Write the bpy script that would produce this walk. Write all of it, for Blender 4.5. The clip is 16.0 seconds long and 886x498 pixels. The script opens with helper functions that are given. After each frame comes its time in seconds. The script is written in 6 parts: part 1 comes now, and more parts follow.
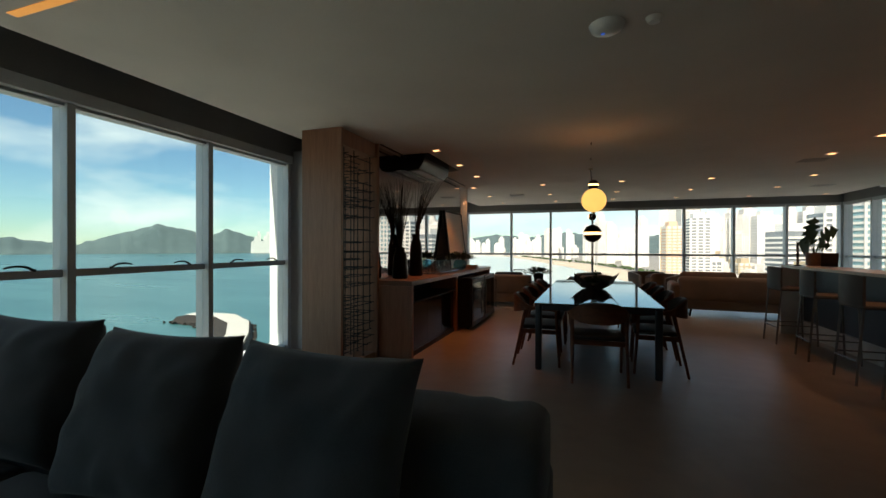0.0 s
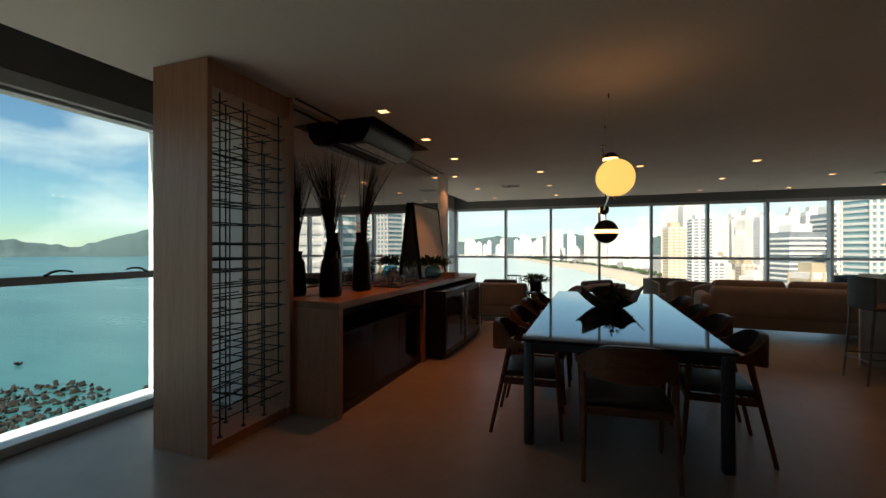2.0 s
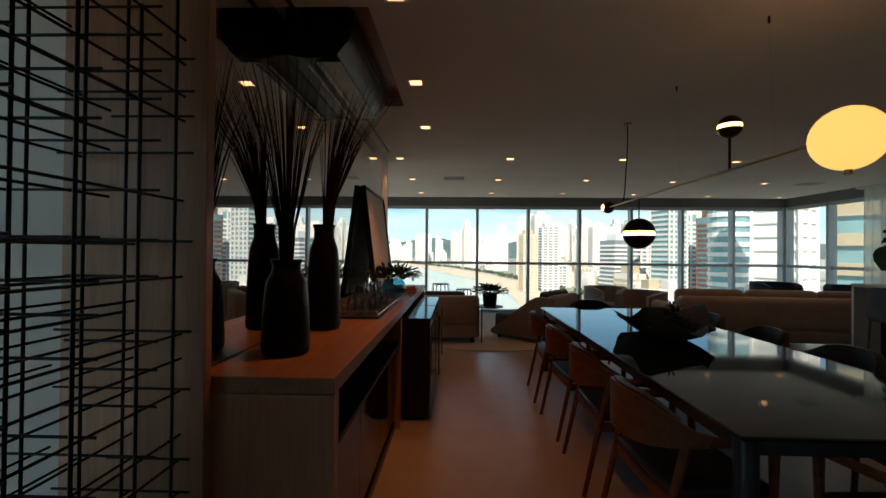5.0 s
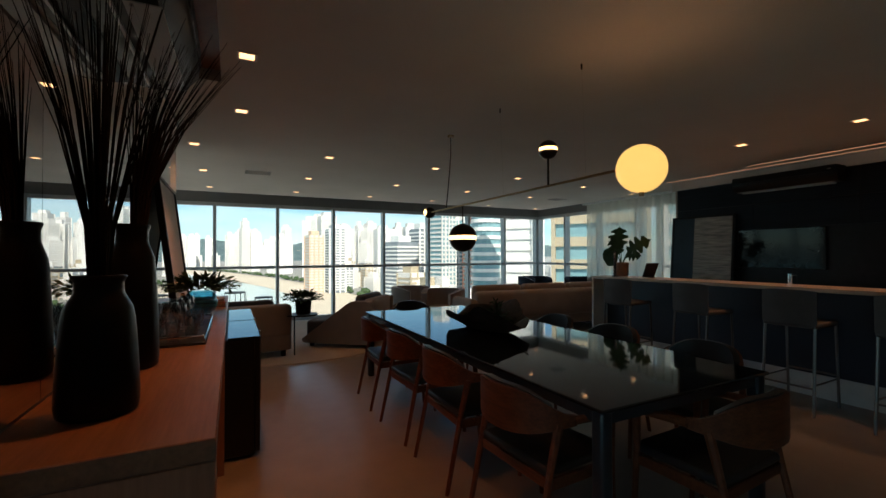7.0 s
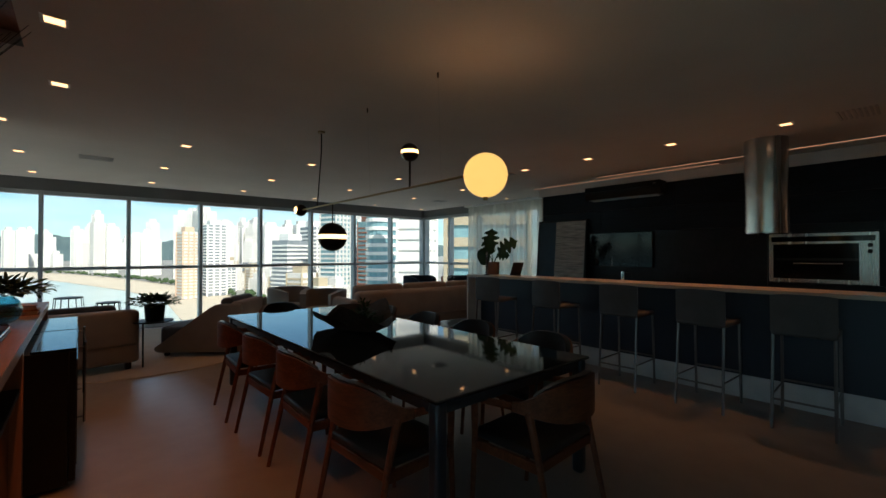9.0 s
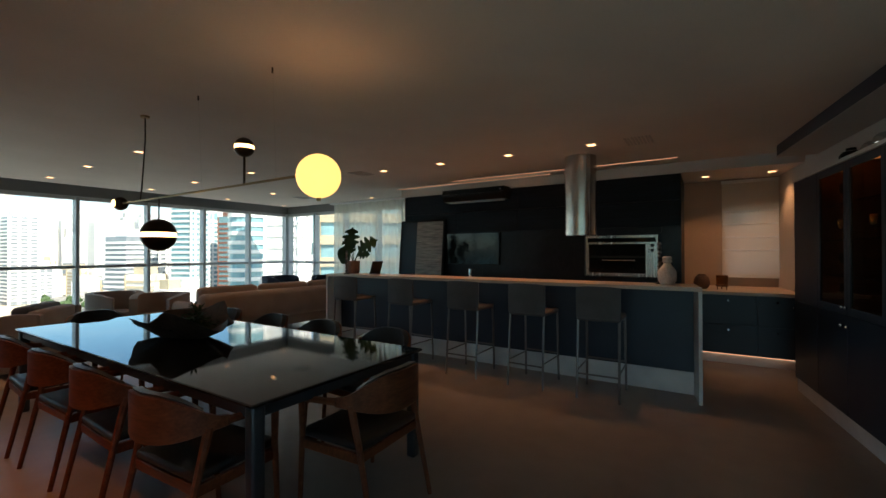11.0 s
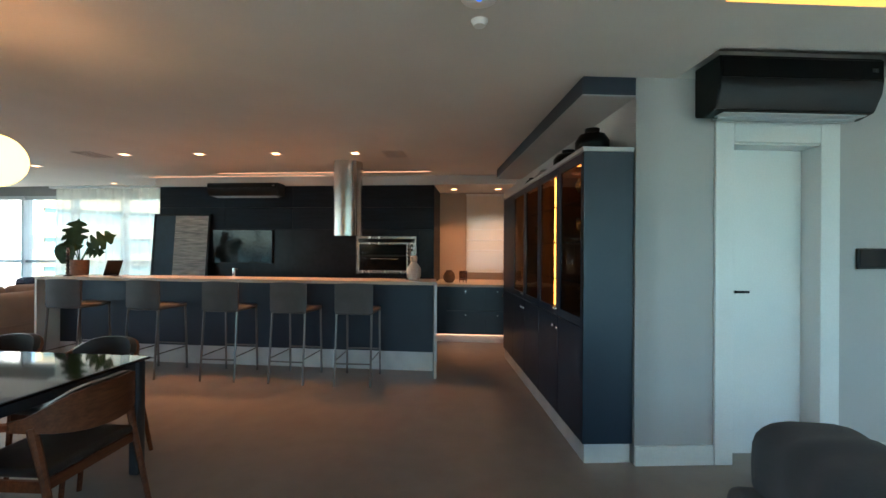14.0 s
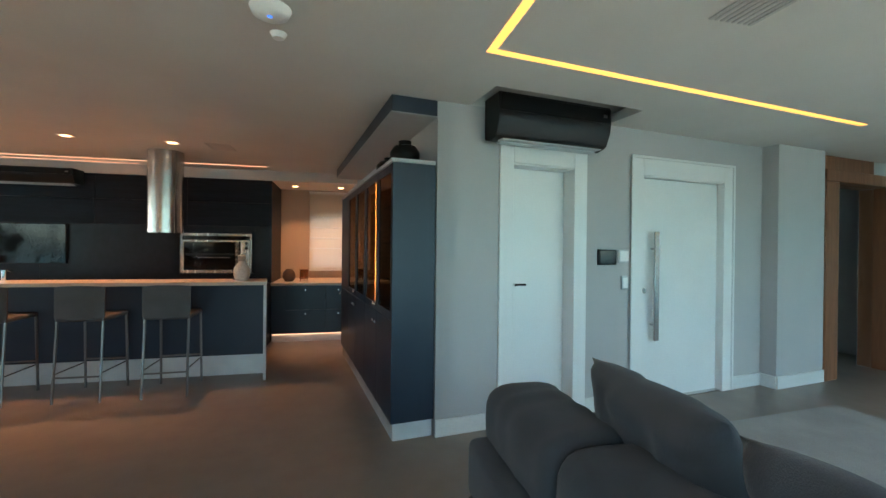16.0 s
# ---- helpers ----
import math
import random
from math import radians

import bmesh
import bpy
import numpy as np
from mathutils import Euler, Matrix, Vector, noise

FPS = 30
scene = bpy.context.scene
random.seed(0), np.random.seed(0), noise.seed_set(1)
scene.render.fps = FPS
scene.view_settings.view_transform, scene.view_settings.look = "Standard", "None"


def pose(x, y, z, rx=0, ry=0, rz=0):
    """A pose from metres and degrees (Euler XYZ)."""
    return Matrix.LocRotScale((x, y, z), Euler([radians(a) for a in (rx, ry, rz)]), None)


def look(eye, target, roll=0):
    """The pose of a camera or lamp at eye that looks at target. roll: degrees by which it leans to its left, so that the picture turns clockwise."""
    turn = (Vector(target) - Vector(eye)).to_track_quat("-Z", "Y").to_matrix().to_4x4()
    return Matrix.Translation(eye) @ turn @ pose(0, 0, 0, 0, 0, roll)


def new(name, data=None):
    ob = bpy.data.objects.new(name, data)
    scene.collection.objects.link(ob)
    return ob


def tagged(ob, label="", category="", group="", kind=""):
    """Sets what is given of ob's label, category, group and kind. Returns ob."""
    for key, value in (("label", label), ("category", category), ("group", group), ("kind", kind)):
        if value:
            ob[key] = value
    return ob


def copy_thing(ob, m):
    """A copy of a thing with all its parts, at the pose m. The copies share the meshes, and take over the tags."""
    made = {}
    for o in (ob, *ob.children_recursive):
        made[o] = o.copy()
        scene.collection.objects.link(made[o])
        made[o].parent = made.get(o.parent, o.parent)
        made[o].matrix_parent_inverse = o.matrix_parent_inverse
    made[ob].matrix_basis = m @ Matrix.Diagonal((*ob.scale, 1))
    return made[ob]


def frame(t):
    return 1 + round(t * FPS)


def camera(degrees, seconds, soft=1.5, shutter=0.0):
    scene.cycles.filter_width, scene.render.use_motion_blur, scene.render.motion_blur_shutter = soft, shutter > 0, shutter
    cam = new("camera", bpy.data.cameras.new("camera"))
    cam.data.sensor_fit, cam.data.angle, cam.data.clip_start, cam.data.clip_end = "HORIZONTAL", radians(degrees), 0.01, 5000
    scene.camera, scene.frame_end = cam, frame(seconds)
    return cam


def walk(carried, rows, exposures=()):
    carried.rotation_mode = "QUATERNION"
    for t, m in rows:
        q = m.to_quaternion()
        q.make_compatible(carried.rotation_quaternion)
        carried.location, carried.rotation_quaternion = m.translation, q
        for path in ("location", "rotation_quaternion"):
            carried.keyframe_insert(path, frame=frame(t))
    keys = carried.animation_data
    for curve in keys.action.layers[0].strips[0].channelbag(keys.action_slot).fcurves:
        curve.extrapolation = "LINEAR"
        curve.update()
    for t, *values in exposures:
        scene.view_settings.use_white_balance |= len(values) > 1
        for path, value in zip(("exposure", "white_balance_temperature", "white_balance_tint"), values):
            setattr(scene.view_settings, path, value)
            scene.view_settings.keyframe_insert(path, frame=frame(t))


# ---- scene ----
cam = camera(93.1, 16.0)
PATH = [
    (0, (1.385, -0.164, 1.363), (0.726, 1.724, 1.355), 0.1),
    (0.5, (1.375, 0.29, 1.383), (0.715, 2.178, 1.373), -0.0),
    (1, (1.372, 0.726, 1.392), (0.711, 2.614, 1.384), -0.0),
    (1.5, (1.311, 1.175, 1.389), (0.649, 3.062, 1.385), 0.0),
    (2, (1.265, 1.604, 1.383), (0.6, 3.49, 1.382), 0.0),
    (2.5, (1.166, 1.958, 1.396), (0.501, 3.845, 1.4), 0.1),
    (3, (0.965, 2.278, 1.379), (0.301, 4.164, 1.388), 0.3),
    (5.5, (-0.435, 3.185, 1.412), (-0.226, 5.174, 1.43), 0.4),
    (6, (-0.553, 3.312, 1.426), (-0.061, 5.251, 1.446), 0.2),
    (6.5, (-0.59, 3.33, 1.418), (0.144, 5.19, 1.444), -0.1),
    (7, (-0.61, 3.271, 1.419), (0.289, 5.058, 1.446), -0.2),
    (7.5, (-0.561, 3.234, 1.428), (0.457, 4.955, 1.455), -0.2),
    (8, (-0.518, 3.216, 1.428), (0.586, 4.883, 1.452), -0.3),
    (8.5, (-0.458, 3.167, 1.423), (0.739, 4.77, 1.445), -0.2),
    (9, (-0.42, 3.114, 1.419), (0.889, 4.627, 1.443), -0.0),
    (11.5, (-0.283, 2.724, 1.442), (1.444, 3.731, 1.452), -0.2),
    (12, (-0.255, 2.582, 1.451), (1.502, 3.536, 1.459), -0.2),
    (12.5, (-0.265, 2.503, 1.448), (1.557, 3.327, 1.456), 0.0),
    (13, (-0.301, 2.452, 1.459), (1.583, 3.122, 1.464), 0.2),
    (13.5, (-0.379, 2.448, 1.464), (1.573, 2.885, 1.47), 0.3),
    (14, (-0.456, 2.407, 1.46), (1.535, 2.594, 1.463), 0.4),
    (14.5, (-0.51, 2.311, 1.463), (1.49, 2.283, 1.465), 0.3),
    (15, (-0.571, 2.223, 1.475), (1.424, 2.076, 1.47), 0.4),
    (15.5, (-0.638, 2.134, 1.489), (1.344, 1.862, 1.48), 0.4),
    (16, (-0.708, 2.064, 1.492), (1.24, 1.612, 1.485), 0.6),
]
walk(cam, [(t, look(eye, target, roll)) for t, eye, target, roll in PATH],
     exposures=[(0.0, 0.78, 7300, 13), (3.0, 0.76, 7200, 11), (9.0, 0.68, 6400, 8), (11.5, 1.62, 6700, 9), (12.5, 1.98, 6750, 9), (13.0, 2.35, 6800, 10), (14.0, 2.96, 6350, 10), (14.5, 3.03, 6400, 10), (16.0, 3.05, 6550, 11)])

# ---- light ----
SUN_EL, SUN_AZ = radians(50), radians(186)
world = bpy.data.worlds.new("sky")
scene.world = world
world.use_nodes = True
wn = world.node_tree
wn.nodes.clear()
w_out = wn.nodes.new("ShaderNodeOutputWorld")
w_bg = wn.nodes.new("ShaderNodeBackground")
w_sky = wn.nodes.new("ShaderNodeTexSky")
w_sky.sky_type, w_sky.sun_disc = "NISHITA", False
w_sky.sun_elevation, w_sky.sun_rotation = SUN_EL, SUN_AZ
w_sky.air_density, w_sky.dust_density, w_sky.ozone_density = 1.0, 0.1, 3.0
w_bg.inputs["Strength"].default_value = 0.095
w_co, w_map, w_cl, w_rng, w_mix = (wn.nodes.new("ShaderNode" + k) for k in ("TexCoord", "Mapping", "TexNoise", "MapRange", "Mix"))
w_map.inputs["Scale"].default_value = (0.8, 1.9, 4.6)
w_map.inputs["Rotation"].default_value = (0.42, 0.30, 0.2)
w_cl.inputs["Scale"].default_value, w_cl.inputs["Detail"].default_value = 2.6, 6
w_rng.inputs[1].default_value, w_rng.inputs[2].default_value, w_rng.inputs[4].default_value = 0.45, 0.70, 0.75
w_mix.data_type = "RGBA"
w_mix.inputs[7].default_value = (7.6, 8.6, 8.8, 1)
wn.links.new(w_co.outputs["Generated"], w_map.inputs[0])
wn.links.new(w_map.outputs[0], w_cl.inputs[0])
wn.links.new(w_cl.outputs[0], w_rng.inputs[0])
wn.links.new(w_rng.outputs[0], w_mix.inputs[0])
w_tint = wn.nodes.new("ShaderNodeMix")
w_tint.data_type, w_tint.blend_type = "RGBA", "MULTIPLY"
w_tint.inputs[0].default_value, w_tint.inputs[7].default_value = 1.0, (0.68, 0.92, 0.98, 1)
wn.links.new(w_sky.outputs[0], w_tint.inputs[6])
wn.links.new(w_tint.outputs[2], w_mix.inputs[6])
wn.links.new(w_mix.outputs[2], w_bg.inputs[0])
wn.links.new(w_bg.outputs[0], w_out.inputs[0])
sun = new("sun", bpy.data.lights.new("sun", "SUN"))
sun.data.energy, sun.data.angle, sun.data.color = 5.0, radians(0.5), (1.0, 0.94, 0.86)
sun.matrix_world = look((0, 0, 60), Vector((0, 0, 60)) - Vector((math.sin(SUN_AZ) * math.cos(SUN_EL), math.cos(SUN_AZ) * math.cos(SUN_EL), math.sin(SUN_EL))))


def spot(x, y, z, watts, cone=95, colour=(1.0, 0.45, 0.19), size=0.03):
    """A warm ceiling spotlight that shines straight down."""
    o = new("spot_lamp", bpy.data.lights.new("spot_lamp", "SPOT"))
    o.data.energy, o.data.color, o.data.spot_size, o.data.spot_blend, o.data.shadow_soft_size = watts, colour, radians(cone), 0.7, size
    o.matrix_world = look((x, y, z), (x, y + 0.001, 0))


for sx, sy in ((-0.53, 5.05), (-0.53, 6.10), (-0.54, 7.20)):
    spot(sx, sy, 2.635, 22, cone=82, colour=(1.0, 0.31, 0.085))
for sx, sy in ((4.48, 6.95), (4.52, 5.97), (4.56, 4.98), (4.60, 3.98)):
    spot(sx, sy, 2.635, 15)
for sx, sy in ((-0.98, 8.58), (0.48, 8.60), (1.97, 8.63), (3.50, 8.75), (5.10, 8.93), (0.48, 10.20), (3.48, 10.35)):
    spot(sx, sy, 2.635, 8)
for sx, sy in ((6.75, 2.90), (6.75, 2.15)):
    spot(sx, sy, 2.49, 9)


# the upper half of the large globe lights the ceiling above it
up_lamp = new("globe_lamp", bpy.data.lights.new("globe_lamp", "SPOT"))
up_lamp.data.energy, up_lamp.data.color, up_lamp.data.spot_size, up_lamp.data.spot_blend, up_lamp.data.shadow_soft_size = 1.0, (1.0, 0.42, 0.17), radians(165), 1.0, 0.03
up_lamp.matrix_world = look((1.43, 4.86, 2.05), (1.43, 4.861, 2.6))


# ---- materials ----
def mat(name, c1, c2=None, rough=0.5, metal=0.0, grain=60.0, blotch=3.0, bump=0.05, stretch=(1, 1, 1), spread=0.12, random_value=0.0, coat=0.0, sheen=0.0, spec=0.5):
    """A surface of two tones mixed at two scales, with fine relief."""
    m = bpy.data.materials.new(name)
    m.use_nodes = True
    n, l = m.node_tree.nodes, m.node_tree.links
    b = n["Principled BSDF"]
    c2 = c2 or tuple(v * 0.8 for v in c1)
    co = n.new("ShaderNodeTexCoord")
    mp = n.new("ShaderNodeMapping")
    mp.inputs["Scale"].default_value = stretch
    l.new(co.outputs["Object"], mp.inputs[0])
    fine, wide = n.new("ShaderNodeTexNoise"), n.new("ShaderNodeTexNoise")
    fine.inputs["Scale"].default_value, wide.inputs["Scale"].default_value = grain, blotch
    fine.inputs["Detail"].default_value, wide.inputs["Detail"].default_value = 5, 4
    l.new(mp.outputs[0], fine.inputs[0])
    l.new(mp.outputs[0], wide.inputs[0])
    add = n.new("ShaderNodeMath")
    add.operation = "ADD"
    l.new(fine.outputs[0], add.inputs[0])
    l.new(wide.outputs[0], add.inputs[1])
    last = add.outputs[0]
    if random_value:
        info, mul, ad2 = n.new("ShaderNodeObjectInfo"), n.new("ShaderNodeMath"), n.new("ShaderNodeMath")
        mul.operation, ad2.operation = "MULTIPLY_ADD", "ADD"
        mul.inputs[1].default_value, mul.inputs[2].default_value = random_value, -random_value / 2
        l.new(info.outputs["Random"], mul.inputs[0])
        l.new(mul.outputs[0], ad2.inputs[0])
        l.new(last, ad2.inputs[1])
        last = ad2.outputs[0]
    rng = n.new("ShaderNodeMapRange")
    rng.inputs[1].default_value, rng.inputs[2].default_value = 0.75, 1.25
    l.new(last, rng.inputs[0])
    mix = n.new("ShaderNodeMix")
    mix.data_type = "RGBA"
    mix.inputs[6].default_value, mix.inputs[7].default_value = (*c1, 1), (*c2, 1)
    l.new(rng.outputs[0], mix.inputs[0])
    l.new(mix.outputs[2], b.inputs["Base Color"])
    rr = n.new("ShaderNodeMapRange")
    rr.inputs[3].default_value, rr.inputs[4].default_value = max(0, rough - spread / 2), min(1, rough + spread / 2)
    l.new(wide.outputs[0], rr.inputs[0])
    l.new(rr.outputs[0], b.inputs["Roughness"])
    b.inputs["Metallic"].default_value = metal
    b.inputs["Coat Weight"].default_value = coat
    b.inputs["Sheen Weight"].default_value = sheen
    b.inputs["Specular IOR Level"].default_value = spec
    if bump:
        bp = n.new("ShaderNodeBump")
        bp.inputs["Strength"].default_value, bp.inputs["Distance"].default_value = bump, 0.01
        l.new(fine.outputs[0], bp.inputs["Height"])
        l.new(bp.outputs[0], b.inputs["Normal"])
    return m


def wood(name, c1, c2, rough=0.4, axis="z", scale=1.0, bump=0.05, spec=0.5):
    s = {"x": (0.6, 9, 9), "y": (9, 0.6, 9), "z": (9, 9, 0.6)}[axis]
    return mat(name, c1, c2, rough=rough, grain=9 * scale, blotch=2.2 * scale, bump=bump, stretch=s, spec=spec)


def glow(name, colour, strength):
    m = bpy.data.materials.new(name)
    m.use_nodes = True
    n = m.node_tree.nodes
    b = n["Principled BSDF"]
    b.inputs["Base Color"].default_value = (*colour, 1)
    b.inputs["Emission Color"].default_value = (*colour, 1)
    b.inputs["Emission Strength"].default_value = strength
    return m


def pane_glass(name, colour=(1, 1, 1), gloss=0.06, rim=5):
    """A thin pane: clear, with a weak mirror that grows towards grazing."""
    m = bpy.data.materials.new(name)
    m.use_nodes = True
    n, l = m.node_tree.nodes, m.node_tree.links
    n.clear()
    out, mix, tr, gl, lw, pw, ma = (n.new("ShaderNode" + k) for k in ("OutputMaterial", "MixShader", "BsdfTransparent", "BsdfGlossy", "LayerWeight", "Math", "Math"))
    tr.inputs[0].default_value = (*colour, 1)
    gl.inputs["Roughness"].default_value = 0.0
    pw.operation, ma.operation = "POWER", "MULTIPLY_ADD"
    pw.inputs[1].default_value, ma.inputs[1].default_value, ma.inputs[2].default_value = rim, 0.5, gloss * 0.5
    lw.inputs[0].default_value = 0.5
    l.new(lw.outputs["Facing"], pw.inputs[0])
    l.new(pw.outputs[0], ma.inputs[0])
    l.new(ma.outputs[0], mix.inputs[0])
    l.new(tr.outputs[0], mix.inputs[1])
    l.new(gl.outputs[0], mix.inputs[2])
    l.new(mix.outputs[0], out.inputs[0])
    return m


M_CEIL = mat("ceiling_paint", (0.66, 0.63, 0.60), (0.60, 0.57, 0.54), rough=0.85, grain=180, blotch=1.5, bump=0.02)
M_WALL = mat("grey_wall_paint", (0.50, 0.485, 0.48), (0.46, 0.445, 0.44), rough=0.8, grain=160, blotch=1.2, bump=0.04)
M_BEIGE = mat("beige_wall_paint", (0.46, 0.36, 0.28), (0.42, 0.33, 0.26), rough=0.8, grain=160, blotch=1.2, bump=0.04)
M_WHITE = mat("white_lacquer", (0.84, 0.84, 0.83), (0.79, 0.79, 0.78), rough=0.35, grain=80, blotch=2, bump=0.01)
M_SKIRT = mat("white_skirting", (0.76, 0.76, 0.74), (0.70, 0.70, 0.68), rough=0.4, grain=50, blotch=3, bump=0.01)
M_FLOOR = mat("polished_floor", (0.27, 0.228, 0.195), (0.225, 0.19, 0.162), rough=0.34, grain=5, blotch=0.7, bump=0.0, spread=0.12)
M_BEAM = mat("dark_grey_paint", (0.22, 0.22, 0.22), (0.19, 0.19, 0.19), rough=0.7, grain=120, blotch=2, bump=0.02)
M_FRAME = mat("grey_aluminium", (0.52, 0.545, 0.56), (0.46, 0.48, 0.50), rough=0.42, metal=0.15, grain=200, blotch=4, bump=0.01)
M_EXT = mat("white_render", (0.80, 0.80, 0.79), (0.72, 0.72, 0.71), rough=0.8, grain=30, blotch=1, bump=0.05)
M_NAVY = mat("navy_lacquer", (0.019, 0.031, 0.051), (0.016, 0.026, 0.043), rough=0.42, grain=120, blotch=2, bump=0.01)
M_MARBLE = mat("white_marble", (0.72, 0.72, 0.70), (0.52, 0.53, 0.54), rough=0.25, grain=3, blotch=1.6, bump=0.0)
M_OAK = wood("pale_oak_z", (0.36, 0.178, 0.108), (0.265, 0.125, 0.075), axis="z")
M_OAKY = wood("pale_oak_y", (0.25, 0.125, 0.07), (0.17, 0.085, 0.048), axis="y")
M_WALNUT = wood("brown_walnut", (0.155, 0.047, 0.019), (0.085, 0.026, 0.011), axis="x", rough=0.5, spec=0.25)
M_BROWNW = wood("brown_timber", (0.29, 0.115, 0.055), (0.20, 0.078, 0.038), axis="z", rough=0.45)
M_BLACKW = wood("black_timber", (0.010, 0.014, 0.025), (0.004, 0.006, 0.012), axis="y", rough=0.45, bump=0.12, spec=0.2)
M_BLACK = mat("black_plastic", (0.010, 0.010, 0.011), (0.006, 0.006, 0.007), rough=0.4, grain=100, blotch=4, bump=0.01, spec=0.3)
M_IRON = mat("black_iron", (0.015, 0.014, 0.014), (0.01, 0.01, 0.01), rough=0.5, metal=0.6, grain=100, blotch=5, bump=0.03)
M_ACPANEL = mat("satin_black_panel", (0.007, 0.007, 0.008), (0.005, 0.005, 0.006), rough=0.3, bump=0, spec=0.2)
M_STEEL = mat("brushed_steel", (0.55, 0.54, 0.52), (0.48, 0.47, 0.45), rough=0.26, metal=1.0, grain=30, blotch=2, bump=0.01, stretch=(12, 12, 0.3))
M_CHROME = mat("chrome", (0.75, 0.75, 0.75), (0.7, 0.7, 0.7), rough=0.08, metal=1.0, bump=0)
M_BRASS = mat("brushed_brass", (0.42, 0.30, 0.16), (0.36, 0.25, 0.13), rough=0.3, metal=1.0, bump=0.01)
M_GREYFAB = mat("charcoal_upholstery", (0.046, 0.050, 0.057), (0.032, 0.036, 0.042), rough=0.95, grain=260, blotch=5, bump=0.3, sheen=0.12)
M_CUSH = mat("dark_velvet", (0.048, 0.052, 0.060), (0.032, 0.035, 0.041), rough=0.9, grain=300, blotch=6, bump=0.25, sheen=0.15)
M_BEIGEFAB = mat("beige_upholstery", (0.27, 0.215, 0.175), (0.22, 0.175, 0.145), rough=0.9, grain=240, blotch=4, bump=0.25, sheen=0.2)
M_STOOL = mat("grey_leather", (0.088, 0.080, 0.078), (0.066, 0.060, 0.060), rough=0.6, spec=0.3, grain=150, blotch=6, bump=0.1)
M_DARKLEATHER = mat("black_leather", (0.022, 0.020, 0.020), (0.015, 0.014, 0.014), rough=0.42, grain=150, blotch=6, bump=0.1)
M_STONE_TOP = mat("dark_polished_stone", (0.016, 0.017, 0.020), (0.009, 0.009, 0.011), spec=0.8, rough=0.045, grain=30, blotch=3, bump=0.0, spread=0.04)
M_RUG = mat("pale_rug", (0.42, 0.41, 0.40), (0.34, 0.33, 0.32), rough=0.95, grain=120, blotch=3, bump=0.5)
M_MIRROR = mat("silver_mirror", (0.62, 0.62, 0.62), (0.61, 0.61, 0.61), rough=0.0, metal=1.0, bump=0, spread=0)
M_PANE = pane_glass("window_glass", (0.95, 0.965, 0.96), 0.05)
M_PANEW = pane_glass("tinted_window_glass", (0.88, 0.94, 0.925), 0.05)
M_CABGLASS = pane_glass("bronze_glass", (0.72, 0.58, 0.44), 0.10)
M_CLEAR = pane_glass("clear_glass", (0.88, 0.92, 0.93), 0.36, 1.6)
M_SCREEN = mat("dark_screen", (0.008, 0.009, 0.010), (0.007, 0.008, 0.009), rough=0.08, bump=0, spread=0.02, spec=0.3)
M_LAMP = glow("warm_opal_glow", (1.0, 0.62, 0.17), 0.64)
M_DOWN = glow("downlight_glow", (1.0, 0.50, 0.22), 2.2)
M_LED = glow("led_strip_glow", (1.0, 0.43, 0.09), 0.26)
M_LEDCAB = glow("cabinet_led_glow", (1.0, 0.50, 0.14), 1.7)
# for the added strips that brighten the cabinet bays
M_LEDFILL = glow("cabinet_fill_glow", (1.0, 0.46, 0.15), 0.8)
M_LEDK = glow("kitchen_led_glow", (1.0, 0.52, 0.30), 0.35)
M_CERAMIC = mat("black_ceramic", (0.004, 0.004, 0.004), (0.003, 0.003, 0.003), spec=0.14, rough=0.35, grain=60, blotch=8, bump=0.03)
M_LEAF = mat("dark_leaf", (0.028, 0.06, 0.02), (0.016, 0.04, 0.014), rough=0.6, grain=40, blotch=8, bump=0.1, spec=0.25)
M_REED = mat("dark_dry_reed", (0.020, 0.014, 0.011), (0.012, 0.009, 0.007), spec=0.1, rough=0.85, grain=80, blotch=10, bump=0.1)


# ---- mesh helpers ----
ID = Matrix.Identity(4)


def box(bm, x0, y0, z0, x1, y1, z1, bevel=0.0, m=ID, seg=1):
    r = bmesh.ops.create_cube(bm, size=1.0, matrix=m @ Matrix.Translation(((x0 + x1) / 2, (y0 + y1) / 2, (z0 + z1) / 2)) @ Matrix.Diagonal((abs(x1 - x0), abs(y1 - y0), abs(z1 - z0), 1)))
    if bevel:
        es = list({e for v in r["verts"] for e in v.link_edges})
        bmesh.ops.bevel(bm, geom=es, offset=bevel, segments=seg, affect="EDGES", profile=0.5)
    return bm


def cyl(bm, p, q, r, r2=None, seg=14, cap=True):
    p, q = Vector(p), Vector(q)
    d = q - p
    m = Matrix.Translation((p + q) / 2) @ d.to_track_quat("Z", "Y").to_matrix().to_4x4()
    bmesh.ops.create_cone(bm, cap_ends=cap, segments=seg, radius1=r, radius2=r if r2 is None else r2, depth=d.length, matrix=m)
    return bm


def lathe(bm, prof, seg=24, at=(0, 0, 0), wave=0.0, lobes=5):
    """A turned shape from (radius, height) rows."""
    rings = []
    for r, z in prof:
        ring = []
        for i in range(seg):
            a = 2 * math.pi * i / seg
            k = 1 + wave * math.sin(lobes * a) * r
            ring.append(bm.verts.new((at[0] + r * k * math.cos(a), at[1] + r * k * math.sin(a), at[2] + z + wave * r * 0.35 * math.sin(lobes * a + 1))))
        rings.append(ring)
    for a, b in zip(rings, rings[1:]):
        for i in range(seg):
            bm.faces.new((a[i], a[(i + 1) % seg], b[(i + 1) % seg], b[i]))
    if prof[0][0] > 1e-4:
        bm.faces.new(rings[0][::-1])
    if prof[-1][0] > 1e-4:
        bm.faces.new(rings[-1])
    return bm


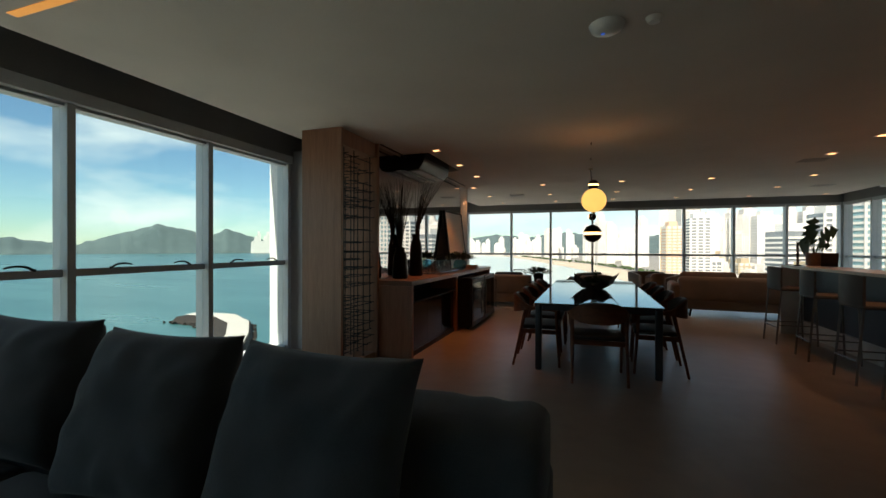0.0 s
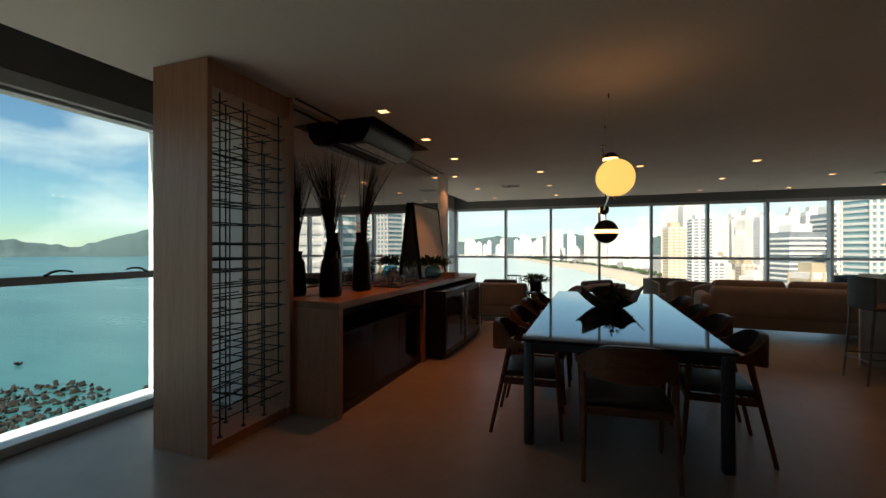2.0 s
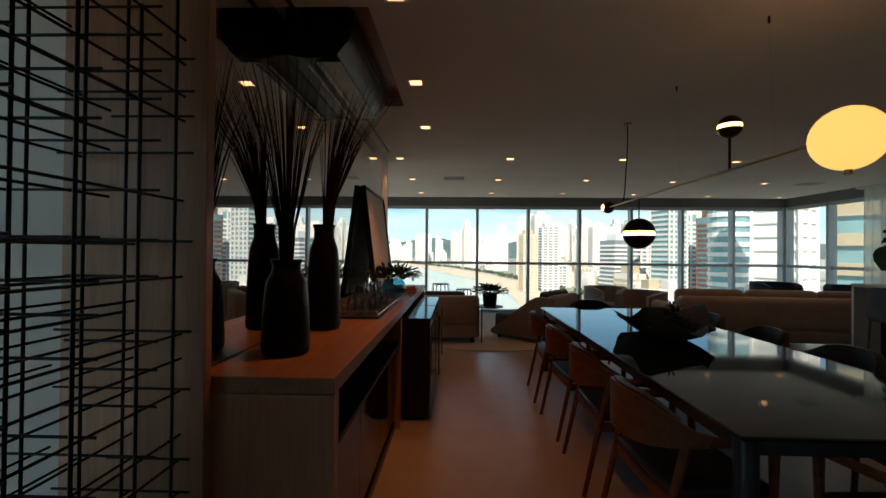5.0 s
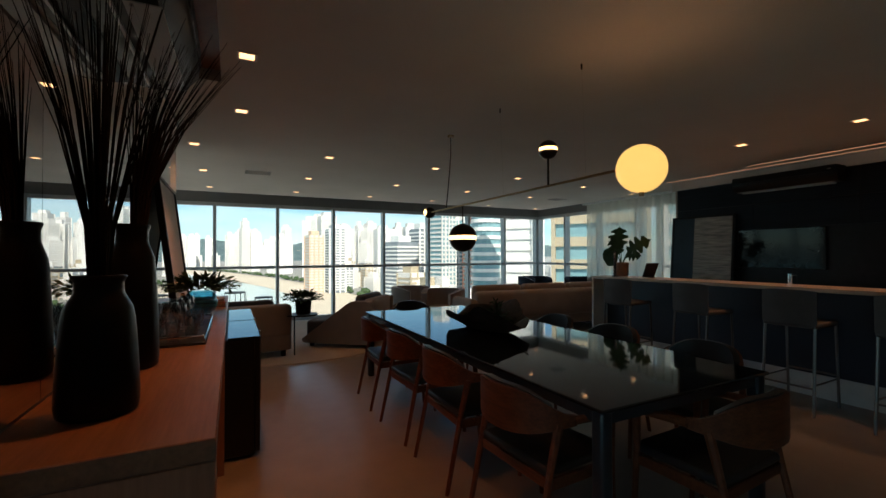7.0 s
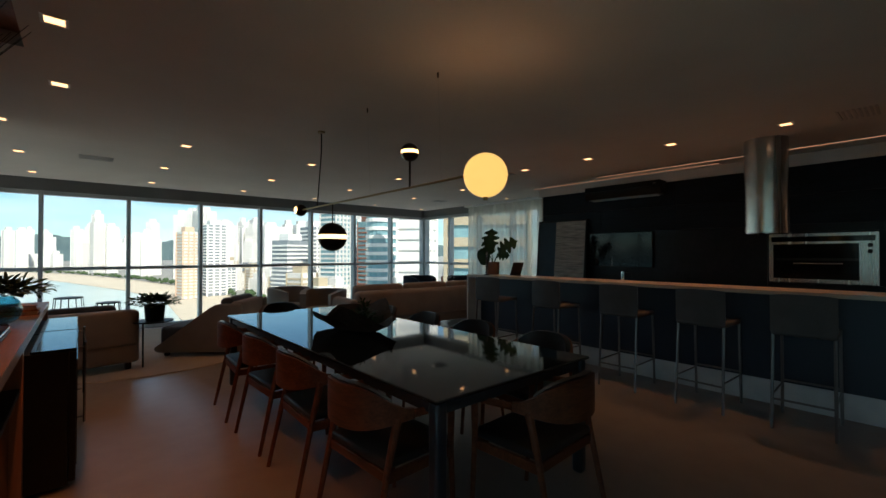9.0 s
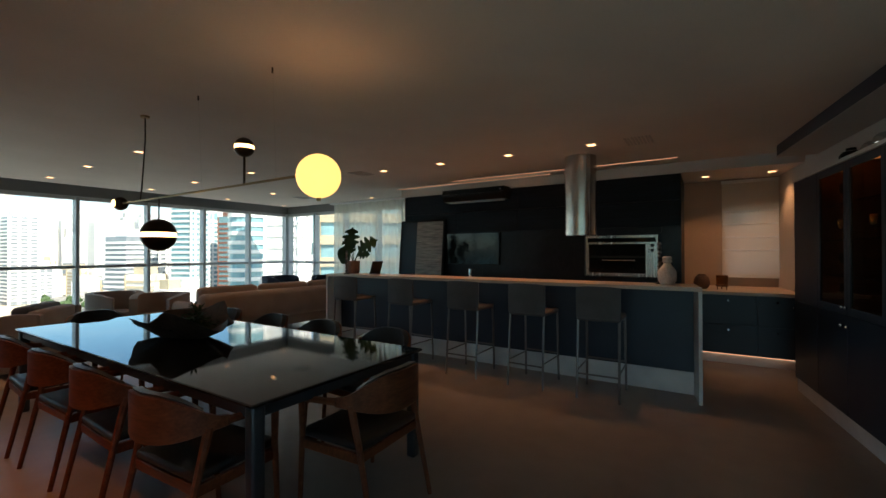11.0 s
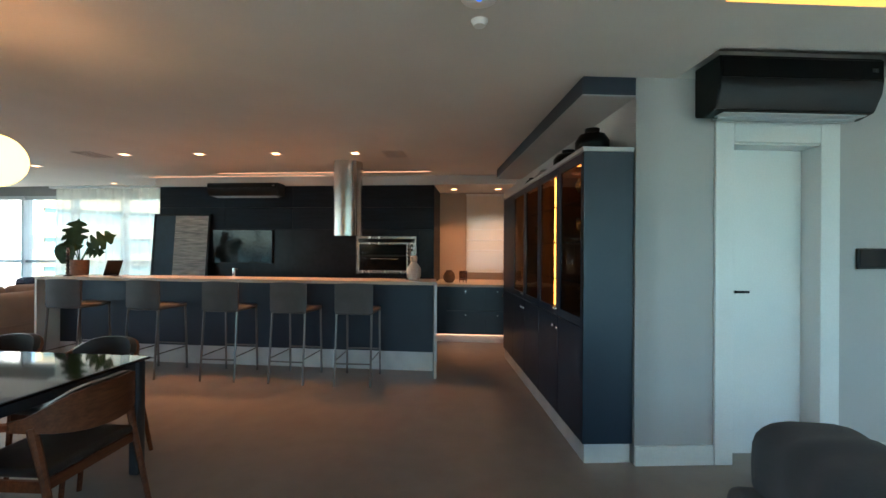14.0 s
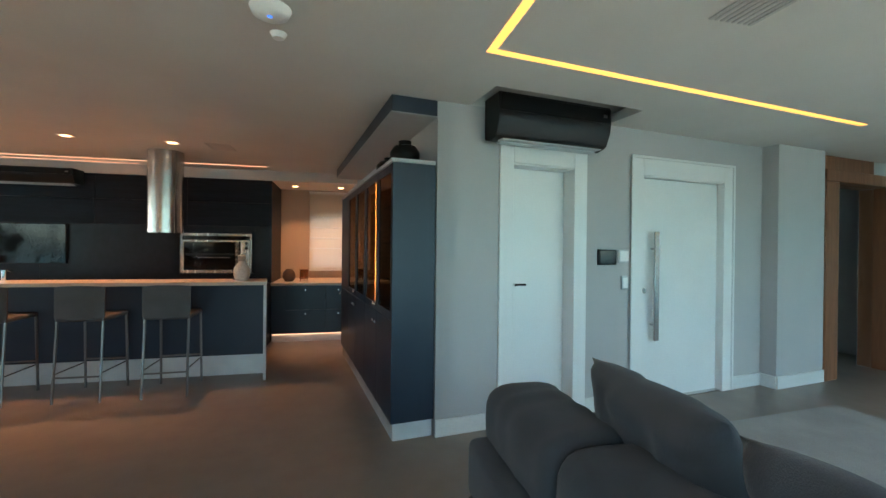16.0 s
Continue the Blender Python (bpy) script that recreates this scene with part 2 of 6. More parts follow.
def tube(bm, pts, r, seg=8, r2=None):
    """A round bar along a line of points."""
    pts = [Vector(p) for p in pts]
    rings = []
    for i, p in enumerate(pts):
        d = (pts[min(i + 1, len(pts) - 1)] - pts[max(i - 1, 0)]).normalized()
        q = d.to_track_quat("Z", "Y")
        k = r if r2 is None else r + (r2 - r) * i / (len(pts) - 1)
        rings.append([bm.verts.new(p + q @ Vector((k * math.cos(2 * math.pi * j / seg), k * math.sin(2 * math.pi * j / seg), 0))) for j in range(seg)])
    for a, b in zip(rings, rings[1:]):
        for j in range(seg):
            bm.faces.new((a[j], a[(j + 1) % seg], b[(j + 1) % seg], b[j]))
    bm.faces.new(rings[0][::-1])
    bm.faces.new(rings[-1])
    return bm


def slab(bm, outline, z0, z1):
    """An upright prism over a closed outline in plan."""
    lo = [bm.verts.new((x, y, z0)) for x, y in outline]
    hi = [bm.verts.new((x, y, z1)) for x, y in outline]
    n = len(outline)
    bm.faces.new(lo[::-1])
    bm.faces.new(hi)
    for i in range(n):
        bm.faces.new((lo[i], lo[(i + 1) % n], hi[(i + 1) % n], hi[i]))
    return bm


def obj(name, bm, material, smooth=True, angle=40):
    bmesh.ops.recalc_face_normals(bm, faces=bm.faces)
    if smooth:
        for f in bm.faces:
            f.smooth = True
        for e in bm.edges:
            if len(e.link_faces) == 2 and e.calc_face_angle(0) > radians(angle):
                e.smooth = False
    me = bpy.data.meshes.new(name)
    bm.to_mesh(me)
    bm.free()
    me.materials.append(material)
    return new(name, me)


def part(name, bm, material, parent, label="", smooth=True, angle=40):
    ob = obj(name, bm, material, smooth, angle)
    ob.parent = parent
    if label:
        tagged(ob, label)
    return ob


def setting(name, bm, material, label="", category="", smooth=True):
    return tagged(obj(name, bm, material, smooth), label, category or name.split("_")[0], kind="structure")


def thing(name, m, label, category, group=""):
    e = new(name)
    e.empty_display_size = 0.1
    e.matrix_basis = m
    return tagged(e, label, category, group)


def B(*a, **k):
    return box(bmesh.new(), *a, **k)


def C(*a, **k):
    return cyl(bmesh.new(), *a, **k)


# ---- structure ----
H = 2.645
WX, FY, EX = -2.40, 12.95, 7.35  # sea-side windows, city windows, side windows
GB = pose(2.515, 1.37, 0, 0, 0, 8)  # the entry's walls stand turned by eight degrees

setting("floor", B(-2.75, -7.2, -0.3, 8.6, 13.3, 0), M_FLOOR, "warm grey polished porcelain floor", "floor")
bm = bmesh.new()
rims = [[(-1.85, -7.0), (7.0, -7.0), (7.0, 12.45), (-1.85, 12.45)], [tuple((GB @ Vector((u, w, 0)))[:2]) for u, w in ((-0.44, -0.28), (-0.002, -0.28), (-0.002, -1.66), (-0.44, -1.66))], [(-1.165, 5.15), (-1.165, 6.61), (-0.68, 6.61), (-0.68, 5.15)]]
sides = []
for rim in rims:
    vs = [bm.verts.new((px, py, H)) for px, py in rim]
    sides += [bm.edges.new((vs[k], vs[(k + 1) % 4])) for k in range(4)]
bmesh.ops.triangle_fill(bm, use_beauty=True, edges=sides)
up = bmesh.ops.extrude_face_region(bm, geom=list(bm.faces))
bmesh.ops.translate(bm, verts=[g for g in up["geom"] if isinstance(g, bmesh.types.BMVert)], vec=(0, 0, 0.08))
setting("ceiling", bm, M_CEIL, "matt white plaster ceiling", "ceiling")
bm = bmesh.new()
box(bm, -2.75, -7.2, H + 0.25, 8.6, 13.3, H + 0.5)
setting("ceiling_recess", bm, M_CEIL, "recessed ceiling pocket above the windows", "ceiling")
bm = bmesh.new()
box(bm, WX - 0.2, -7.0, 2.50, WX + 0.02, FY + 0.2, H + 0.25)
setting("beam_west", bm, M_BEAM, "dark grey beam above the sea windows", "beam")
setting("window_head_box", B(WX + 0.021, -7.0, 2.455, WX + 0.085, 4.42, 2.555, bevel=0.004), M_FRAME, "light grey aluminium blind box above the sea windows", "blind box")
setting("beam_north", B(WX + 0.02, FY - 0.02, 2.50, EX + 0.2, FY + 0.2, H + 0.25), M_BEAM, "dark grey beam above the city windows", "beam")
setting("beam_east", B(EX - 0.02, 8.3, 2.50, EX + 0.2, FY - 0.02, H + 0.25), M_BEAM, "dark grey beam above the side windows", "beam")
setting("wall_south", B(-2.6, -7.2, 0, 8.4, -7.0, H + 0.25), M_WALL, "plain grey wall", "wall")
setting("wall_pier", B(-2.42, 4.506, 0, -1.169, 8.78, H), M_WALL, "grey pier behind the mirror", "wall")
bm = bmesh.new()
box(bm, 0.0, -0.15, 0, 5.3, -0.001, H + 0.2, m=GB)
setting("wall_cabinet", bm, M_WALL, "grey wall behind the glass cabinet", "wall")


def frame_wall(name, along, fixed, marks, z_rail, sign, pane=M_PANE):
    """A run of tall windows in metal frames. along: the axis of the run."""
    w = thing(name, ID, "tall aluminium windows with a middle rail", "window")
    tagged(w, kind="structure")

    def bx(a0, a1, d0, d1, z0, z1, bev=0.004):
        d0, d1 = fixed + sign * d0, fixed + sign * d1
        if along == "y":
            return B(min(d0, d1), a0, z0, max(d0, d1), a1, z1, bevel=bev)
        return B(a0, min(d0, d1), z0, a1, max(d0, d1), z1, bevel=bev)
    a0, a1 = marks[0], marks[-1]
    part("sill", bx(a0, a1, -0.02, 0.12, 0.0, 0.07), M_FRAME, w)
    part("head", bx(a0, a1, -0.02, 0.10, 2.43, 2.50), M_FRAME, w)
    for a in marks:
        part("mullion", bx(a - 0.03, a + 0.03, -0.05, 0.13, 0.0, 2.50), M_FRAME, w)
    for p, q in zip(marks, marks[1:]):
        part("rail", bx(p + 0.03, q - 0.03, 0.0, 0.07, z_rail - 0.03, z_rail + 0.03), M_FRAME, w)
        g = part("pane", bx(p + 0.03, q - 0.03, 0.030, 0.036, 0.07, z_rail - 0.03, 0), pane, w)
        g.visible_shadow = False
        g = part("pane", bx(p + 0.03, q - 0.03, 0.030, 0.036, z_rail + 0.03, 2.43, 0), pane, w)
        g.visible_shadow = False
        if along == "y" and a1 < 5:
            for k, h in ((0.30, 1), (0.76, -1)):
                c = p + (q - p) * k
                pts = [(-0.085, 0.030), (-0.07, 0.034), (-0.045, 0.052), (-0.01, 0.062), (0.035, 0.064), (0.075, 0.056), (0.09, 0.050)]
                part("handle", tube(bmesh.new(), [(fixed - sign * 0.022, c + h * u, z_rail + v) for u, v in pts], 0.011, 8, 0.006), M_BLACK, w, "curved black window handle")
            continue
        for k in (0.3, 0.7):
            c = p + (q - p) * k
            part("latch", bx(c - 0.05, c + 0.05, -0.03, 0.0, z_rail + 0.0, z_rail + 0.035), M_FRAME, w)
    return w


north = [WX + 0.06, -0.925, 0.27, 1.465, 2.655, 3.845, 5.01, 6.165, EX - 0.06]
frame_wall("window_north", "x", FY, north, 1.16, 1)
frame_wall("window_west_a", "y", WX, [-6.9, -5.6, -4.3, -3.0, -1.75, -0.5, 0.7, 1.93, 3.18, 4.4], 1.16, -1, M_PANEW)
frame_wall("window_west_b", "y", WX, [8.85, 9.9, 10.95, 12.0, FY - 0.06], 1.16, -1)
frame_wall("window_east", "y", EX, [8.4, 9.6, 10.7, 11.8, FY - 0.06], 1.16, 1)

# Entry wall with two white doors, in the turned grid; its inner face is x = 0, and y falls along it.
ZD = 2.21
for k, (y0, y1, z0, z1) in enumerate([(-0.67, -0.001, 0, H + 0.2), (-2.10, -1.31, 0, H + 0.2), (-3.86, -3.24, 0, H + 0.2), (-1.31, -0.67, ZD, H + 0.2), (-3.24, -2.10, ZD, H + 0.2)]):
    setting("wall_entry_" + "abcde"[k], B(0, y0, z0, 0.19, y1, z1, m=GB), M_WALL, "light grey painted entry wall", "wall")
setting("pilaster", B(-0.17, -4.68, 0, 0.15, -3.86, H + 0.2, m=GB), M_WALL, "light grey painted pilaster", "pilaster")
setting("wall_corridor_a", B(-0.05, -8.4, 0, 0.1, -5.95, H + 0.2, m=GB), M_WALL, "grey wall beside the corridor", "wall")
setting("wall_corridor_b", B(-0.05, -5.95, 2.3, 0.1, -4.68, H + 0.2, m=GB), M_BROWNW, "timber panel above the corridor opening", "wall")
setting("corridor_back", B(1.6, -6.6, 0, 1.75, -3.9, H + 0.2, m=GB), M_WALL, "grey corridor wall", "wall")
setting("corridor_side", B(0.15, -3.98, 0, 1.6, -3.88, H + 0.2, m=GB), M_WALL, "grey corridor side wall", "wall")
setting("corridor_end", B(0.1, -6.7, 0, 1.75, -6.6, H + 0.2, m=GB), M_WALL, "grey corridor end wall", "wall")
setting("corridor_baseboard", B(1.585, -6.6, 0, 1.6, -3.98, 0.13, m=GB), M_SKIRT, "white corridor baseboard", "baseboard")
cas = thing("corridor_casing", GB, "brown timber door casing around the corridor opening", "door frame")
tagged(cas, kind="structure")
part("jamb", B(-0.19, -4.93, 0, 0.10, -4.685, 2.3, bevel=0.006), M_BROWNW, cas)
part("stop", B(-0.10, -4.98, 0, 0.04, -4.935, 2.3, bevel=0.006), M_BROWNW, cas)
part("jamb", B(-0.19, -6.10, 0, 0.10, -5.95, 2.3, bevel=0.006), M_BROWNW, cas)
part("lintel", B(-0.19, -6.10, 2.304, -0.052, -4.685, 2.44, bevel=0.006), M_BROWNW, cas)


def baseboard(name, y0, y1, x=0.0):
    setting(name, B(x - 0.018, y0, 0, x - 0.001, y1, 0.135, bevel=0.003, m=GB), M_SKIRT, "white lacquered baseboard", "baseboard")


baseboard("baseboard_a", -0.55, -0.001)
baseboard("baseboard_b", -1.98, -1.44)
baseboard("baseboard_c", -3.86, -3.36)
baseboard("baseboard_d", -4.68, -3.86, -0.17)
setting("baseboard_e", B(-0.17, -3.859, 0, -0.019, -3.843, 0.135, bevel=0.003, m=GB), M_SKIRT, "white lacquered baseboard", "baseboard")


def door(name, y0, y1, c0, c1, top, label, deep=0.125):
    """A white flush door in a wide white casing: opening y0 > y1, casing c0 > c1."""
    d = thing(name, GB, label, "door")
    tagged(d, kind="structure")
    part("casing", B(-0.022, y0, 0, 0.0, c0, top, bevel=0.004), M_WHITE, d)
    part("casing", B(-0.022, c1, 0, 0.0, y1, top, bevel=0.004), M_WHITE, d)
    part("casing", B(-0.022, y1, ZD, 0.0, y0, top, bevel=0.004), M_WHITE, d)
    part("lining", B(-0.01, y0, 0, 0.18, y0 + 0.010, ZD), M_WHITE, d)
    part("lining", B(-0.01, y1 - 0.010, 0, 0.18, y1, ZD), M_WHITE, d)
    part("lining", B(-0.01, y1, ZD - 0.012, 0.18, y0, ZD - 0.001), M_WHITE, d)
    part("leaf", B(deep, y1 + 0.004, 0.008, deep + 0.04, y0 - 0.004, ZD - 0.016, bevel=0.003), M_WHITE, d)
    return d


d1 = door("door_1", -0.68, -1.30, -0.55, -1.44, 2.40, "white lacquered flush door, closed, in a white casing")
part("door_handle", B(0.07, -0.87, 1.165, 0.085, -0.76, 1.182, bevel=0.004), M_IRON, d1, "slim dark metal lever")
cyl_bm = C((0.08, -0.77, 1.173), (0.128, -0.77, 1.173), 0.012)
part("rose", cyl_bm, M_CHROME, d1)
d2 = door("door_2", -2.11, -3.23, -1.98, -3.36, 2.37, "wide white lacquered entrance door, closed, in a white casing", 0.055)
part("pull_bar", B(-0.025, -2.325, 0.60, 0.0, -2.265, 1.67, bevel=0.006), M_STEEL, d2, "long flat brushed steel pull bar")
part("standoff", C((-0.01, -2.295, 0.75), (0.058, -2.295, 0.75), 0.01), M_STEEL, d2)
part("standoff", C((-0.01, -2.295, 1.5), (0.058, -2.295, 1.5), 0.01), M_STEEL, d2)
part("lock", C((0.035, -2.19, 1.09), (0.058, -2.19, 1.09), 0.025), M_STEEL, d2)
for a, b in ((-1.98, -1.955), (-3.385, -3.36)):
    part("moulding", B(-0.034, a - 0.0, 0, -0.0225, b, 2.395, bevel=0.003), M_WHITE, d2)
part("moulding", B(-0.034, -3.3595, 2.3705, -0.0225, -1.9805, 2.395, bevel=0.003), M_WHITE, d2)
part("threshold", B(0.0, -3.23, 0.0, 0.18, -2.11, 0.012), M_STEEL, d2)

# outside: the white edge of the building past the sea windows
setting("facade_ledge", B(WX - 0.34, -7.0, -0.25, WX - 0.131, 4.449, 0.05), M_EXT, "white rendered outer ledge", "ledge")
setting("facade_fin", B(WX - 0.32, 4.45, -0.3, WX - 0.1, 4.95, 3.2), M_EXT, "white rendered outer pier in sunlight", "pier")
setting("roof_slab", B(-2.65, -7.4, H + 0.5, 8.8, 13.5, H + 0.9), M_EXT, "white rendered slab above", "slab")


def ribbon(bm, pts, th):
    """A bent board: rows of (x, y, z_low, z_high) along its line, with a thickness."""
    rows = []
    for i, (x, y, a, b) in enumerate(pts):
        p, q = pts[max(i - 1, 0)], pts[min(i + 1, len(pts) - 1)]
        d = Vector((q[0] - p[0], q[1] - p[1]))
        n = Vector((-d.y, d.x)).normalized() * th / 2
        rows.append([bm.verts.new((x + s * n.x, y + s * n.y, z)) for s, z in ((1, a), (1, b), (-1, b), (-1, a))])
    for r, s in zip(rows, rows[1:]):
        for j in range(4):
            bm.faces.new((r[j], r[(j + 1) % 4], s[(j + 1) % 4], s[j]))
    bm.faces.new(rows[0][::-1])
    bm.faces.new(rows[-1])
    return bm


def soft_box(x0, y0, z0, x1, y1, z1, r=0.06, seg=3, m=ID):
    return box(bmesh.new(), x0, y0, z0, x1, y1, z1, bevel=r, seg=seg, m=m)


def pillow(w, h, d, seed=0):
    """A stuffed cushion standing in the x-z plane, pinched at its corners, with soft creases."""
    bm = bmesh.new()
    n = 24
    grid = {}
    for s in (1, -1):
        for i in range(n + 1):
            for j in range(n + 1):
                u, v = 2 * i / n - 1, 2 * j / n - 1
                edge = (1 - u ** 4) * (1 - v ** 4)
                if edge < 1e-6 and s == -1:
                    grid[s, i, j] = grid[1, i, j]
                    continue
                pinch = 1 - 0.07 * (1 - abs(v) ** 2) * (abs(u) ** 3)
                pinch_v = 1 - 0.07 * (1 - abs(u) ** 2) * (abs(v) ** 3)
                r = math.hypot(u, v)
                k = noise.noise((u * 2.2 + seed, v * 2.2, s * 3.1)) * 0.026 + 0.020 * max(0, r - 0.35) * math.sin(9 * math.atan2(v, u) + 5 * noise.noise((u * 1.5, v * 1.5, seed)))
                grid[s, i, j] = bm.verts.new((u * w / 2 * pinch, s * d / 2 * edge ** 0.5 + k * edge, v * h / 2 * pinch_v))
        for i in range(n):
            for j in range(n):
                f = [grid[s, i, j], grid[s, i + 1, j], grid[s, i + 1, j + 1], grid[s, i, j + 1]]
                bm.faces.new(f if s < 0 else f[::-1])
    return bm


def leaf_blade(bm, base, way, up, length, width, fold=0.15, notch=0):
    """One leaf: two halves along a bent midrib; notch cuts its margin."""
    way, up = Vector(way).normalized(), Vector(up).normalized()
    side = way.cross(up).normalized()
    up = side.cross(way)
    n = 12 if notch else 5
    mid = [bm.verts.new(Vector(base) + way * length * i / n - up * length * 0.25 * (i / n) ** 2) for i in range(n + 1)]
    for s in (1, -1):
        out = []
        for i in range(n + 1):
            t = i / n
            w = width / 2 * math.sin(math.pi * min(1, 0.06 + t * 0.94)) ** 0.6 * (1.0 if t < 0.96 else 0.15)
            if notch and i % 3 == 2 and i < n:
                w *= 0.35
            out.append(bm.verts.new(mid[i].co + side * s * w + up * w * fold))
        for i in range(n):
            try:
                bm.faces.new((mid[i], mid[i + 1], out[i + 1], out[i]))
            except ValueError:
                pass


def foliage(centre, spread, n, size, seed, lift=0.5):
    """Many small leaves around a centre."""
    rnd = random.Random(seed)
    bm = bmesh.new()
    for _ in range(n):
        a, b = rnd.uniform(0, 2 * math.pi), rnd.uniform(-0.2, 1.2)
        d = Vector((math.cos(a) * math.cos(b), math.sin(a) * math.cos(b), math.sin(b) * lift + 0.1))
        p = Vector(centre) + Vector((d.x * spread[0], d.y * spread[1], d.z * spread[2])) * rnd.uniform(0.3, 1.0)
        leaf_blade(bm, p, d + Vector((rnd.uniform(-.5, .5), rnd.uniform(-.5, .5), rnd.uniform(-.3, .4))), (rnd.uniform(-.5, .5), rnd.uniform(-.5, .5), 1), size * rnd.uniform(0.7, 1.4), size * rnd.uniform(0.35, 0.6))
    return bm


# ---- dining area ----
TX0, TX1, TY0, TY1 = 0.80, 2.11, 4.57, 8.12
table = thing("dining_table", pose(0, 0, 0), "long dining table with a dark polished stone top", "table")
part("tabletop", B(TX0, TY0, 0.732, TX1, TY1, 0.75, bevel=0.005), M_STONE_TOP, table, "dark polished stone top", smooth=False)
M_TLEG = mat("dark_grey_metal", (0.045, 0.05, 0.058), (0.035, 0.04, 0.046), rough=0.35, metal=0.4, grain=120, blotch=4, bump=0.01)
for x in (TX0 + 0.05, TX1 - 0.05):
    part("apron", B(x - 0.02, TY0 + 0.08, 0.672, x + 0.02, TY1 - 0.08, 0.7315), M_TLEG, table)
    for y in (TY0 + 0.05, TY1 - 0.05):
        part("leg", soft_box(x - 0.035, y - 0.035, 0, x + 0.035, y + 0.035, 0.7315, r=0.018, seg=3), M_TLEG, table)
for y in (TY0 + 0.05, TY1 - 0.05):
    part("apron", B(TX0 + 0.09, y - 0.02, 0.672, TX1 - 0.09, y + 0.02, 0.7315), M_TLEG, table)


def dining_chair(m):
    c = thing("dining_chair", m, "walnut dining chair with a curved back and black leather seat", "chair", "chairs round the dining table")
    arc = []
    for i in range(15):
        a = math.pi * (1.0 + i / 14)
        arc.append((0.285 * math.cos(a), -0.06 + 0.235 * math.sin(a)))
    part("backrest", ribbon(bmesh.new(), [(x, y, 0.60 + 0.05 * abs(x / 0.285) ** 3, 0.805 - 0.11 * abs(x / 0.285) ** 4) for x, y in arc], 0.022), M_WALNUT, c, "bent walnut back")
    pad = [(x * 0.92, -0.06 + (y + 0.06) * 0.90, 0.615 + 0.04 * abs(x / 0.285) ** 3, 0.815 - 0.12 * abs(x / 0.285) ** 4) for x, y in arc[2:-2]]
    part("back_pad", ribbon(bmesh.new(), pad, 0.035), M_DARKLEATHER, c, "black leather back pad")
    for s in (-1, 1):
        part("armrest", tube(bmesh.new(), [(s * 0.285, -0.07, 0.672), (s * 0.29, 0.05, 0.665), (s * 0.285, 0.15, 0.655), (s * 0.27, 0.20, 0.645)], 0.02, 8, 0.017), M_WALNUT, c)
        part("leg", tube(bmesh.new(), [(s * 0.27, 0.20, 0.65), (s * 0.262, 0.205, 0.45), (s * 0.255, 0.235, 0.0)], 0.021, 8, 0.013), M_WALNUT, c)
        part("leg", tube(bmesh.new(), [(s * 0.262, -0.14, 0.66), (s * 0.255, -0.19, 0.44), (s * 0.262, -0.285, 0.0)], 0.022, 8, 0.013), M_WALNUT, c)
        part("seat_rail", box(bmesh.new(), s * 0.255 - 0.012, -0.19, 0.375, s * 0.255 + 0.012, 0.21, 0.425, bevel=0.004), M_WALNUT, c)
    part("seat_rail", B(-0.25, 0.195, 0.375, 0.25, 0.22, 0.425, bevel=0.004), M_WALNUT, c)
    part("seat_rail", B(-0.25, -0.20, 0.375, 0.25, -0.175, 0.425, bevel=0.004), M_WALNUT, c)
    part("seat", soft_box(-0.248, -0.20, 0.426, 0.248, 0.235, 0.472, r=0.02, seg=3), M_DARKLEATHER, c, "black leather seat")
    return c


chair = dining_chair(pose(1.47, 4.53, 0, 0, 0, 3))
for k, y in enumerate((4.99, 5.74, 6.47, 7.24)):
    copy_thing(chair, pose(0.82, y, 0, 0, 0, -90 + (3, -2, 2, -3)[k]))
    copy_thing(chair, pose(2.09, y + 0.06, 0, 0, 0, 90 + (-2, 3, -3, 1)[k]))
copy_thing(chair, pose(1.46, 8.17, 0, 0, 0, 178))

bowl = thing("fruit_bowl", pose(1.44, 6.45, 0.751), "wavy carved wooden bowl with green moss on the table", "bowl")
M_BOWLW = wood("dark_carved_wood", (0.085, 0.055, 0.036), (0.04, 0.026, 0.018), axis="x", rough=0.6, bump=0.3, spec=0.3)
bm = bmesh.new()
seg = 40
prof = [(0.10, 0.0), (0.16, 0.012), (0.24, 0.07), (0.32, 0.145), (0.345, 0.165), (0.33, 0.158), (0.24, 0.085), (0.14, 0.04), (0.0001, 0.035)]
rings = []
for r, z in prof:
    ring = []
    for i in range(seg):
        a = 2 * math.pi * i / seg
        k = 1 + 0.10 * math.sin(3 * a + 0.5) + 0.06 * math.sin(7 * a)
        zz = z * (0.95 + 0.32 * math.sin(2 * a + 0.6) + 0.22 * math.sin(5 * a + 1) + 0.08 * math.sin(9 * a))
        ring.append(bm.verts.new((r * k * 0.95 * math.cos(a), r * k * 1.35 * math.sin(a), zz)))
    rings.append(ring)
for a, b in zip(rings, rings[1:]):
    for i in range(seg):
        bm.faces.new((a[i], a[(i + 1) % seg], b[(i + 1) % seg], b[i]))
bm.faces.new(rings[0][::-1])
part("body", bm, M_BOWLW, bowl)
part("sprig", foliage((0.05, -0.08, 0.12), (0.07, 0.09, 0.17), 70, 0.045, 14, lift=1.0), M_LEAF, bowl, "upright green fern sprig")
part("moss", foliage((0, 0.02, 0.075), (0.21, 0.31, 0.10), 420, 0.045, 5), M_LEAF, bowl, "green moss and fern leaves")

